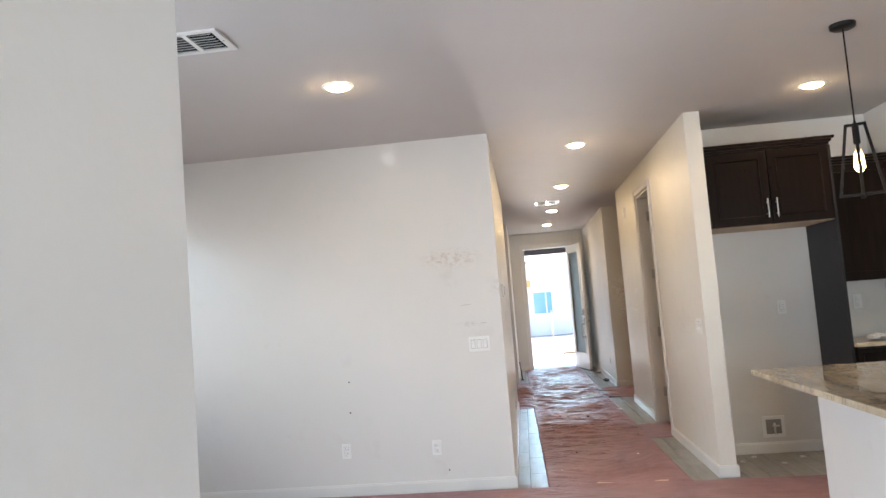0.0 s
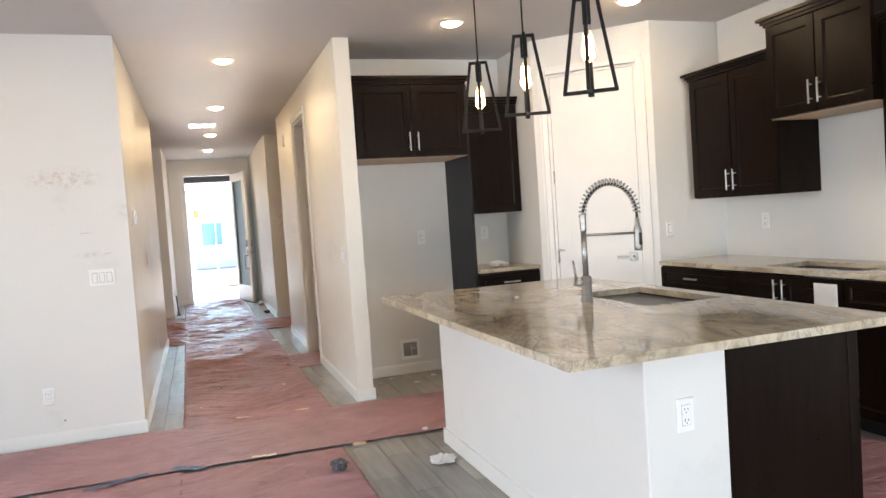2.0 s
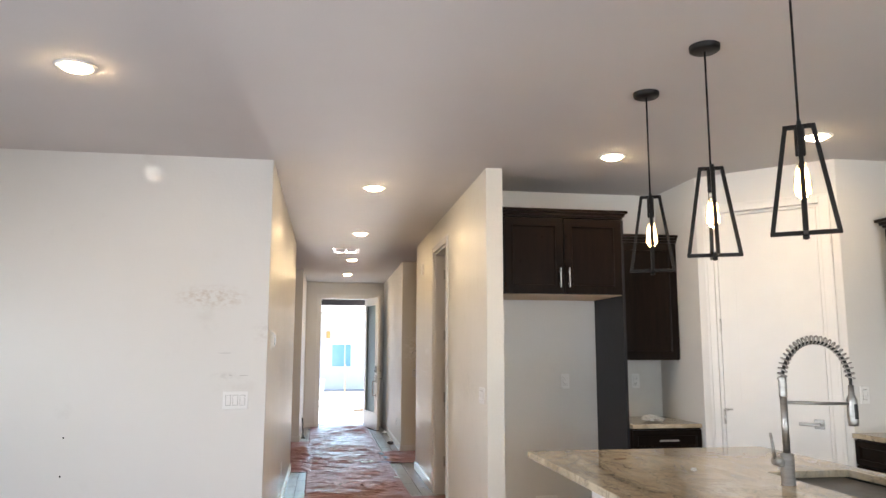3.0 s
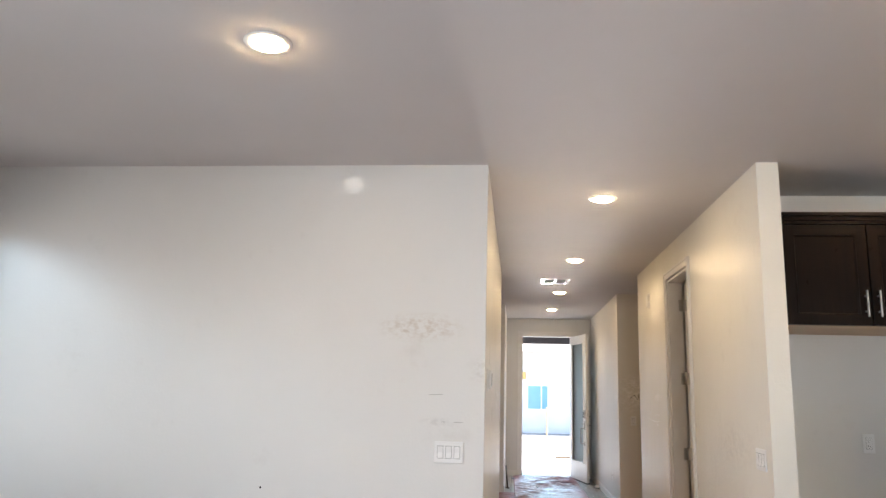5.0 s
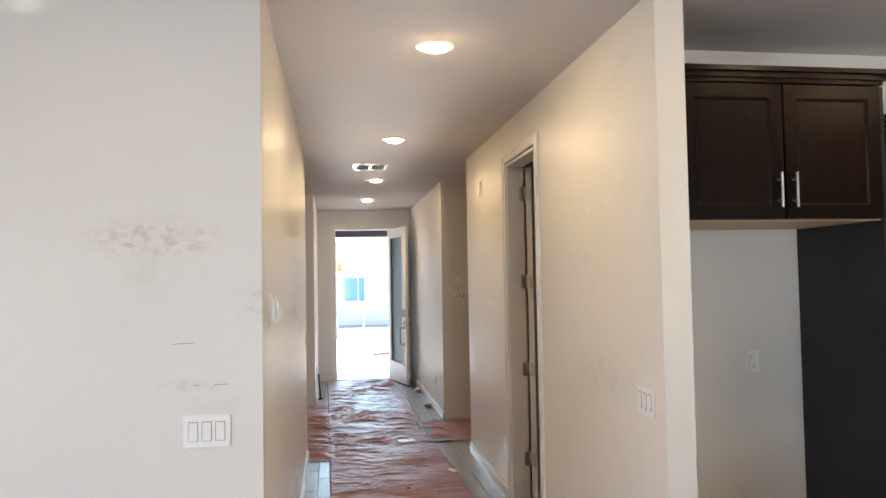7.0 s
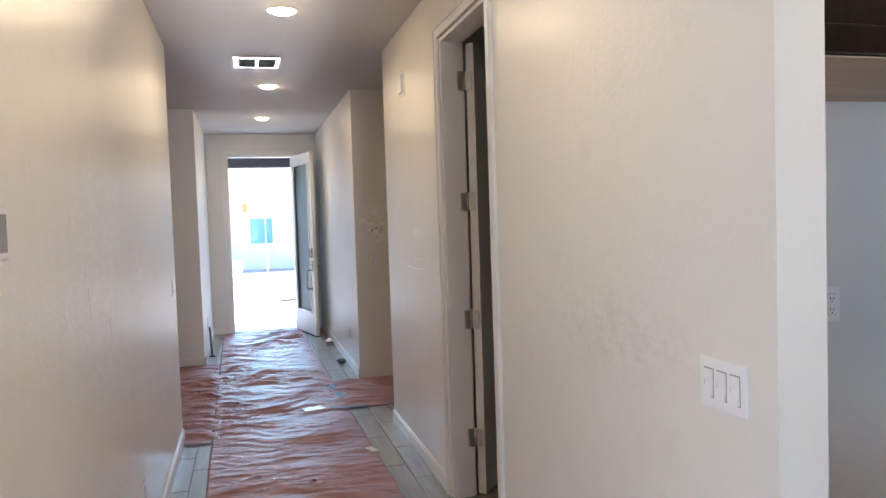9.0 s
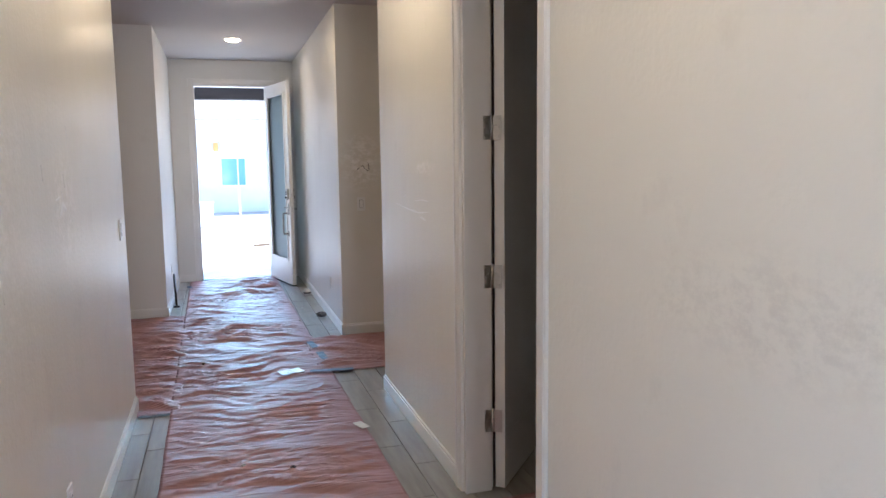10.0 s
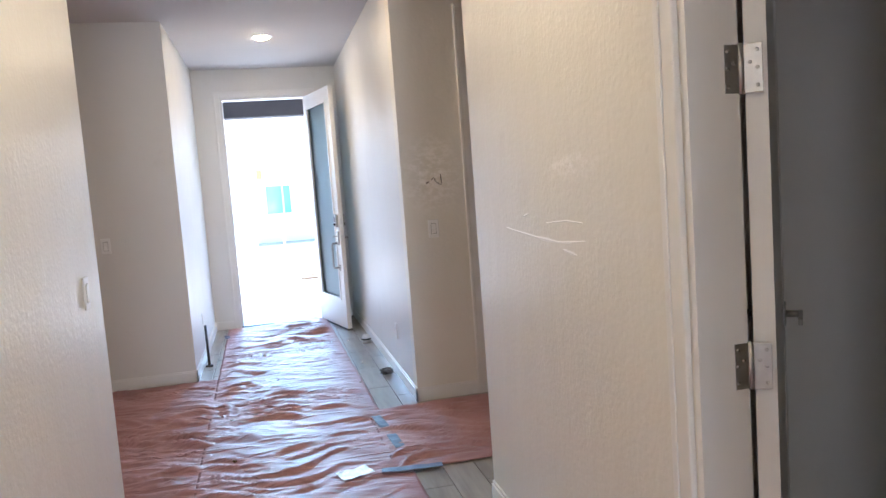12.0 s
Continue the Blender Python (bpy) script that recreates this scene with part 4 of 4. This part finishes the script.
# faucet: spring arch towards the sink
f = thing("kitchen_faucet", pose(2.038, 3.62, 0.906), "brushed steel spring faucet with a pull-down spray", "faucet")
part("base", lathe(bmesh.new(), [(0.0, 0.0), (0.029, 0.0), (0.029, 0.004), (0.026, 0.006), (0.026, 0.118), (0.022, 0.122), (0.0, 0.122)], 28), steel, f)
part("riser", tube(bmesh.new(), [(0, 0, 0.12), (0, 0, 0.34)], 0.0135, 18), steel, f)
bm = lathe(bmesh.new(), [(0.0, 0.34)] + [(0.0165 - 0.002 * (k % 2), 0.34 + k * 0.0065) for k in range(13)] + [(0.0, 0.424)], 20)
part("collar", bm, steel, f)
bm = bmesh.new()
R, top = 0.152, 0.40
arc = [(0, 0, 0.42)] + [(R - R * math.cos(a), 0, top + (R + 0.005) * math.sin(a)) for a in [math.pi * k / 24 for k in range(1, 25)]] + [(2 * R, 0, 0.385)]
tube(bm, arc, 0.0065, 10)
part("hose", bm, rubber, f)
bm = bmesh.new()
turns, path = 25, []
for k in range(turns * 10 + 1):
    u = k / (turns * 10)
    a = math.pi * u
    c = Vector((R - R * math.cos(a), 0, top + 0.01 + (R + 0.005) * math.sin(a)))
    out = Vector((-math.cos(a), 0, math.sin(a)))
    w = 2 * math.pi * k / 10
    path.append(c + (out * math.cos(w) + Vector((0, 1, 0)) * math.sin(w)) * 0.0165)
tube(bm, path, 0.0034, 6)
part("spring", bm, steel, f, "coiled steel spring")
part("spray_head", lathe(bmesh.new(), [(0.0, 0.385), (0.010, 0.385), (0.012, 0.345), (0.017, 0.335), (0.020, 0.325), (0.021, 0.235), (0.018, 0.222), (0.0, 0.222)], 20, pose(2 * R, 0, 0)), steel, f)
part("spray_button", B((2 * R - 0.008, -0.0235, 0.25, 2 * R + 0.008, -0.019, 0.31), bevel=0.002), rubber, f)
bm = tube(bmesh.new(), [(0.01, 0, 0.318), (2 * R - 0.02, 0, 0.310)], 0.0065, 10)
part("holder_arm", bm, steel, f)
bm = tube(bmesh.new(), [(-0.02, 0, 0.085), (-0.058, 0, 0.095)], 0.017, 16)
tube(bm, [(-0.052, 0, 0.10), (-0.066, 0, 0.20)], [0.0075, 0.005], 10)
part("handle_lever", bm, steel, f)

# ---- floor tiles, plank by plank where the walk passes ----


def rumple(bm, seed, amp):
    off = Vector((seed * 7.3, seed * 3.1, seed * 1.7))
    f = 1.1 / amp
    for v in bm.verts:
        p = v.co.copy()
        for g, a in ((f, 1.0), (f * 2.4, 0.55)):
            v.co += Vector((noise.noise(p * g + off), noise.noise(p * g + off * 2), noise.noise(p * g + off * 3))) * amp * a
    return bm


def crumpled(name, x, y, z, r, flat, material, label, category, seed):
    bm = bmesh.new()
    bmesh.ops.create_icosphere(bm, subdivisions=4, radius=r)
    rumple(bm, seed, r * 0.55)
    low = min(v.co.z for v in bm.verts)
    for v in bm.verts:
        v.co.z = max((v.co.z - low) * flat, 0.0)
    return solid(name, bm, material, pose(x, y, z), label, category)


def sheet(name, m, w, l, amp, seed, label, across=True, fold=6.5, step=0.016, lift=0.003):
    """Paper on the floor, w along x by l along y, with creases mostly across it."""
    nx, ny = max(int(w / step), 4), max(int(l / step), 4)
    bm = bmesh.new()
    o = Vector((seed * 13.7, seed * 5.9, 0))
    grid = []
    for j in range(ny + 1):
        row = []
        for i in range(nx + 1):
            x, y = i * w / nx, j * l / ny
            wob = noise.noise(Vector((x * 1.7, y * 1.3, 3)) + o) * 0.26 + 0.10 * noise.noise(Vector((x * 4.0, y * 2.0, 9)) + o)
            a, b = (x * 0.55, (y + wob) * fold) if across else ((x + wob) * fold, y * 0.55)
            n1 = noise.noise(Vector((a, b, 0)) + o)
            n2 = noise.noise(Vector((a * 2.0 + y * 1.8, b * 1.5 + x * 2.4, 7)) + o)
            n3 = noise.noise(Vector((x * 7, y * 7, 11)) + o)
            gate = 0.5 + 0.9 * max(0.0, noise.noise(Vector((x * 0.9, y * 0.7, 5)) + o) + 0.25)
            ridge = max(0.0, 1 - abs(n1) * 6.5) + 0.6 * max(0.0, 1 - abs(n2) * 5.5)
            edge = min(1.0, min(x, w - x) / 0.10 * 0.7 + 0.3, min(y, l - y) / 0.08 * 0.6 + 0.4)
            z = lift + amp * gate * edge * (ridge + 0.25 * (n3 + 0.5))
            jag = 0.006 * noise.noise(Vector((x * 5, y * 5, 17)) + o)
            row.append(bm.verts.new((x + jag, y - jag, max(z, lift))))
        grid.append(row)
    for j in range(ny):
        for i in range(nx):
            bm.faces.new((grid[j][i], grid[j][i + 1], grid[j + 1][i + 1], grid[j + 1][i])).smooth = True
    rim = bmesh.ops.extrude_edge_only(bm, edges=[e for e in bm.edges if e.is_boundary])
    for v in [g for g in rim["geom"] if isinstance(g, bmesh.types.BMVert)]:
        v.co.z = 0.0006
    return solid(name, bm, rosin, m, label, "floor paper", "floor protection paper")


RL = "rumpled reddish-brown floor protection paper"
sheet("floor_paper", pose(0.085, 5.72, 0.004, 0, 0, 0.7), 1.04, 9.28, 0.022, 1, RL + " along the hall", fold=7.5)
sheet("floor_paper", pose(-3.3, 4.995, 0.0135, 0, 0, -1.4), 5.75, 0.93, 0.008, 2, "flat reddish-brown floor protection paper across the room", fold=2.0)
sheet("floor_paper", pose(0.12, -1.2, 0.001, 0, 0, 0.6), 0.96, 6.06, 0.018, 3, RL + " across the living room")
sheet("floor_paper", pose(-0.86, 1.0, 0.001, 0, 0, 0.2), 0.97, 3.90, 0.018, 4, RL + " across the living room")
sheet("floor_paper", pose(-1.9, 9.90, 0.001, 0, 0, 0.5), 1.985, 2.93, 0.032, 5, RL + " in the side passage")
sheet("floor_paper", pose(0.985, 10.46, 0.004, 0, 0, 0.5), 1.70, 1.03, 0.022, 6, RL + " in the side niche")
sheet("floor_paper", pose(1.02, 7.52, 0.003, 0, 0, 1.5), 0.95, 0.76, 0.010, 7, RL + " through the side doorway")
sheet("floor_paper", pose(2.72, 0.4, 0.001, 0, 0, 0.0), 0.92, 4.1, 0.008, 8, RL + " between island and counter")

# tapes and scraps
def tape(x, y, z, w, l, turn, material, label, sag=0.0015):
    bm = bmesh.new()
    n = 8
    a = [[bm.verts.new((-w / 2 + i * w, -l / 2 + k * l / n, sag * math.sin(k * 1.9 + i))) for i in (0, 1)] for k in range(n + 1)]
    for k in range(n):
        bm.faces.new((a[k][0], a[k][1], a[k + 1][1], a[k + 1][0]))
    r = bmesh.ops.extrude_face_region(bm, geom=bm.faces[:])
    for v in [g for g in r["geom"] if isinstance(g, bmesh.types.BMVert)]:
        v.co.z += 0.0012
    return solid("tape_strip", bm, material, pose(x, y, z, 0, 0, turn), label, "tape", "tape on the floor paper")


BT, TT = "strip of dull blue masking tape on floor paper", "strip of pale tan tape on floor paper"
tape(1.02, 11.22, 0.022, 0.055, 0.22, 6, masking, BT)
tape(1.05, 10.86, 0.022, 0.055, 0.22, 4, masking, BT)
tape(1.06, 10.45, 0.022, 0.05, 0.30, 82, masking, BT)
tape(-0.02, 14.55, 0.012, 0.05, 0.16, 8, masking, BT)
tape(0.13, 4.90, 0.023, 0.05, 0.20, 62, masking, BT)
tape(-0.25, 4.86, 0.023, 0.04, 0.34, -72, masking, BT)
tape(1.11, 4.83, 0.022, 0.05, 0.08, 80, tan_tape, TT)
tape(0.55, 4.90, 0.022, 0.04, 0.14, 84, tan_tape, TT)
tape(1.00, 8.10, 0.018, 0.05, 0.16, 60, masking, BT)
tape(0.90, 5.86, 0.022, 0.03, 0.10, 80, tan_tape, TT)
tape(0.50, 5.88, 0.022, 0.03, 0.12, 86, tan_tape, TT)
tape(1.055, 9.33, 0.018, 0.05, 0.11, 20, scrap, "torn white label on the floor paper edge")


def scrap_sheet(x, y, z, w, l, turn, seed, label, material=scrap):
    bm = bmesh.new()
    bmesh.ops.create_grid(bm, x_segments=14, y_segments=14, size=0.5)
    for v in bm.verts:
        v.co.x *= w
        v.co.y *= l
        v.co.z = 0.004 + 0.008 * noise.noise(v.co * 22 + Vector((seed, 0, 0)))
    r = bmesh.ops.extrude_face_region(bm, geom=bm.faces[:])
    for q in [g for g in r["geom"] if isinstance(g, bmesh.types.BMVert)]:
        q.co.z += 0.001
    return solid("paper_scrap", bm, material, pose(x, y, z, 0, 0, turn), label, "paper scrap")


scrap_sheet(0.785, 10.49, 0.022, 0.16, 0.11, 18, 1.0, "small white printed leaflet on the hall paper")
crumpled("plastic_bag", 0.914, 4.43, 0.012, 0.045, 0.6, foil, "small crumpled dark plastic wrapper on the floor paper", "wrapper", 2)
crumpled("plastic_bag", 1.47, 4.32, 0.0, 0.06, 0.28, scrap, "crumpled pale plastic bag on the tiles", "wrapper", 3)
crumpled("cloth", 2.68, 6.22, 0.90, 0.075, 0.28, scrap, "crumpled white paper towel on the small worktop", "towel", 4)
crumpled("metal_scrap", 1.243, 12.342, 0.0, 0.042, 0.5, foil, "small dark metal bracket scrap on the tiles", "scrap", 5)

# cap standing by the entry wall
t = thing("door_stop_can", pose(1.255, 13.58, 0), "small shiny metal cap lying on the tiles", "metal cap")
part("cap", lathe(bmesh.new(), [(0.0, 0.0), (0.042, 0.0), (0.045, 0.012), (0.036, 0.05), (0.028, 0.07), (0.0, 0.075)], 20), chrome, t)
part("band", lathe(bmesh.new(), [(0.0405, 0.022), (0.044, 0.024), (0.043, 0.036), (0.039, 0.038)], 20), rubber, t)

t = thing("pry_bar", pose(-0.105, 13.36, 0.0), "black metal bar leaning on the entry wall", "metal bar")
part("shaft", tube(bmesh.new(), [(0.0, 0.0, 0.004), (-0.03, 0.30, 0.30)], 0.011, 8), rubber, t)
part("foot", B((-0.03, -0.02, 0.0, 0.03, 0.02, 0.016), bevel=0.004), rubber, t)

random.seed(4)
for k in range(26):
    x, y = random.uniform(0.1, 1.25), random.uniform(6.2, 14.0)
    crumpled("debris_chip", x, y, 0.012 if x < 1.03 else 0.0, random.uniform(0.005, 0.012), 0.6, random.choice((foil, scrap, lumber)), "small chip of building debris on the hall floor", "debris", k + 10)
for x, y, z in ((1.62, 6.35, 0), (1.9, 6.25, 0), (2.1, 6.42, 0), (1.75, 6.5, 0), (1.55, 4.9, 0.016)):
    crumpled("debris_chip", x, y, z, 0.018, 0.35, scrap, "small pale chip of debris on the kitchen floor", "debris", int(x * 50))
crumpled("debris_chip", 1.83, 3.98, 0.906, 0.012, 0.5, scrap, "tiny pale chip on the island top", "debris", 77)
solid("pencil_stub", B((0, 0, 0, 0.06, 0.009, 0.007), bevel=0.002), lumber, pose(1.62, 4.35, 0.906, 0, 0, 8), "short wood pencil stub on the island top", "pencil")

tape(-0.045, 9.90, 0.006, 0.03, 0.19, 91, rubber, "black tape strip on the paper edge")
tape(0.985, 14.90, 0.014, 0.04, 0.09, 30, masking, BT)
for x, z in ((-1.40, 0.876), (-1.404, 0.639), (-0.66, 0.16)):
    solid("nail_hole", lathe(bmesh.new(), [(0.0, 0.003), (0.004, 0.002), (0.006, 0.0)], 10), dark_slot, pose(x, W - 0.0005, z, 90), "small dark nail hole in the living room wall", "nail hole")
for x, z, l, turn in ((-0.47, 1.408, 0.075, 2), (-0.33, 1.262, 0.05, 1), (-0.40, 1.262, 0.02, 3)):
    solid("wall_scratch", B((0, -0.0012, -0.0012, l, 0, 0.0012)), surface("grey_scratch", (0.30, 0.28, 0.26), (0.42, 0.40, 0.38), 60, 0.8), pose(x, W, z, 0, -turn, 0), "thin grey scratch in the wall paint", "scratch")

# pale streaks rubbed into the hall paint
chalk = surface("pale_scuff", (0.84, 0.83, 0.80), (0.93, 0.92, 0.90), 70, 0.35, bump=0.3, bump_scale=120)


def scuff(m, points, width, label):
    """A tapering ribbon on the wall plane, x along it, z up, a millimetre proud."""
    bm = bmesh.new()
    n, rows = 14, []
    for k in range(n + 1):
        u = k / n * (len(points) - 1)
        i = min(int(u), len(points) - 2)
        a, b = Vector(points[i]), Vector(points[i + 1])
        p = a.lerp(b, u - i)
        half = width * (0.25 + 0.75 * math.sin(math.pi * k / n)) * (0.7 + 0.6 * noise.noise(Vector((k * 0.9, p.x * 9, p.y * 7)))) / 2
        rows.append([bm.verts.new((p.x, y, p.y + s * half)) for s, y in ((-1, 0.0), (0, -0.0012), (1, 0.0))])
    for lo, hi in zip(rows, rows[1:]):
        for k in (0, 1):
            bm.faces.new((lo[k], lo[k + 1], hi[k + 1], hi[k]))
    return solid("paint_scuff", bm, chalk, m, label, "scuff", "scuffs on the hall walls")


EASTFACE, WESTFACE = pose(HR, 0, 0, 0, 0, -90), pose(HL, 0, 0, 0, 0, 90)
SC = "pale streak rubbed into the hall wall paint"
for pts, w in (([(-9.60, 1.215), (-9.30, 1.196), (-9.10, 1.190), (-8.92, 1.205)], 0.014), ([(-9.20, 1.247), (-9.05, 1.258), (-8.93, 1.256)], 0.010), ([(-9.08, 1.17), (-8.98, 1.16)], 0.02), ([(-7.535, 1.94), (-7.528, 1.90)], 0.012), ([(-9.42, 1.26), (-9.36, 1.272)], 0.009)):
    scuff(EASTFACE, pts, w, SC)
for pts, w in (([(8.30, 1.27), (8.36, 1.31), (8.42, 1.29)], 0.05), ([(8.35, 1.36), (8.38, 1.33)], 0.03), ([(8.25, 1.33), (8.33, 1.34)], 0.018), ([(8.50, 1.59), (8.52, 1.55)], 0.02), ([(8.40, 1.42), (8.41, 1.37)], 0.012), ([(6.59, 1.74), (6.61, 1.60)], 0.010), ([(7.54, 1.18), (7.56, 1.10)], 0.012), ([(8.07, 1.45), (8.08, 1.40)], 0.010), ([(7.2, 1.32), (7.22, 1.22)], 0.010)):
    scuff(WESTFACE, pts, w, SC)

# ---- outside the front door ----
structure("ground", B((-300, -300, -0.30, 300, 300, -0.125)), soil, "pale dry bare soil")
structure("pavement", B((-1.4, END + 0.15, -0.13, 2.6, 19.8, -0.04)), concrete, "pale concrete porch and path")
structure("porch_beam", B((-2.4, 16.75, 2.41, 3.6, 17.0, 2.95)), fascia, "dark brown porch beam")
structure("porch_roof", B((-2.4, END + 0.14, 2.95, 3.6, 17.3, 3.15)), stucco, "porch roof slab")
structure("porch_post", B((-2.4, 16.76, -0.04, -2.1, 16.99, 2.41), (3.3, 16.76, -0.04, 3.6, 16.99, 2.41)), stucco, "pale porch posts")
structure("road", B((-80, 22.0, -0.126, 80, 27.5, -0.11)), concrete, "sun-bleached street")

h = thing("neighbour_house", pose(0, 31.0, -0.12), "pale stucco house across the street in full sun", "house")
part("wall", B((-9, 0.0, 0, 11, 8.0, 3.1)), stucco, h)
bm = bmesh.new()
v = [bm.verts.new(p) for p in ((-9.5, -0.6, 3.1), (11.5, -0.6, 3.1), (11.5, 8.6, 3.1), (-9.5, 8.6, 3.1), (-5.5, 4, 4.9), (7.5, 4, 4.9))]
for q in ((0, 1, 5, 4), (1, 2, 5), (2, 3, 4, 5), (3, 0, 4), (3, 2, 1, 0)):
    bm.faces.new([v[i] for i in q])
part("roof", bm, roof_tile, h)
for x in (0.48, -4.5, 5.0):
    w = part("window", B((x - 0.05, -0.05, 0.86, x, 0.0, 1.86), (x + 0.76, -0.05, 0.86, x + 0.81, 0.0, 1.86), (x, -0.05, 0.86, x + 0.76, 0.0, 0.92), (x, -0.05, 1.80, x + 0.76, 0.0, 1.86), (x + 0.5, -0.04, 0.92, x + 0.54, 0.0, 1.80)), trim_paint, h)
    part("pane", B((x, -0.02, 0.92, x + 0.5, -0.005, 1.80), (x + 0.54, -0.02, 0.92, x + 0.76, -0.005, 1.80)), house_glass, w)
part("wall_lamp", B((0.24, -0.16, 2.05, 0.40, 0.0, 2.33), bevel=0.02), surface("amber_lamp", (0.55, 0.30, 0.08), (0.65, 0.38, 0.12), 3, 0.4), h)

# added out of view to cut the low sky at the west window
structure("low_sky_blocker", B((-7.1, -6, -0.13, -6.9, 12, 3.2)), stucco, "unseen plain stucco slab cutting the low sky at the west window")
fence = thing("block_wall", pose(-6, 24.6, -0.12), "low pale block wall along the lot", "wall")
part("courses", B((0, 0, 0, 6.2, 0.2, 0.20), (0, 0.005, 0.205, 6.2, 0.195, 0.40), (0, 0, 0.405, 6.2, 0.2, 0.60)), stucco, fence)
part("cap", B((-0.02, -0.03, 0.60, 6.22, 0.23, 0.66)), concrete, fence)
solid("survey_stake", B((0, 0, 0, 0.035, 0.035, 1.15), bevel=0.004), maple, pose(0.68, 18.55, -0.04), "thin wooden stake standing beside the path", "stake")
for k, (x, y, a) in enumerate(((0.95, 19.2, 12), (1.15, 19.4, 20), (0.9, 20.4, 4))):
    solid("timber_offcut", B((0, 0, 0, 0.5 + 0.1 * k, 0.09, 0.04), bevel=0.004), lumber, pose(x, y, -0.0395 if y < 19.8 else -0.125, 0, 0, a), "short sawn timber lying on the ground", "timber", "timber offcuts")

# plank tiles last
PW, PL = 0.158, 0.60
bm = bmesh.new()
box(bm, 0.002, 0.002, -0.008, PW - 0.002, PL - 0.002, 0.0)
bmesh.ops.bevel(bm, geom=[e for e in bm.edges if all(v.co.z > -0.001 for v in e.verts)], offset=0.0015, segments=1, affect="EDGES")
plank = mesh_of("tile", bm, tile_mat)
hall_floor = structure("floor_planks_hall", B((HL, 5.0, -0.0085, HR, 5.01, -0.0079)), grout, "grey wood-look plank tiles")
rest = bmesh.new()
count = 0
X0, Y0 = 1.055 - 40 * PW, 12.022 - 40 * PL
for i in range(0, 62):
    for j in range(0, 46):
        x, y = X0 + i * PW, Y0 + j * PL + (-0.25 if i % 2 else 0.0)
        hall = HL - 0.1 < x < HR and 5.7 < y < END - 0.3
        kitchen = 1.0 < x < 2.5 and 3.9 < y < 6.5
        if not (WEST < x < KX - 0.1 and SOUTH < y < END - 0.05):
            continue
        if y > 6.0 and not (-2.6 < x < 3.0):
            continue
        if hall or kitchen:
            o = new("tile", plank)
            o.parent = hall_floor
            o.location = (x, y, random.uniform(-0.0006, 0.0))
            count += 1
        else:
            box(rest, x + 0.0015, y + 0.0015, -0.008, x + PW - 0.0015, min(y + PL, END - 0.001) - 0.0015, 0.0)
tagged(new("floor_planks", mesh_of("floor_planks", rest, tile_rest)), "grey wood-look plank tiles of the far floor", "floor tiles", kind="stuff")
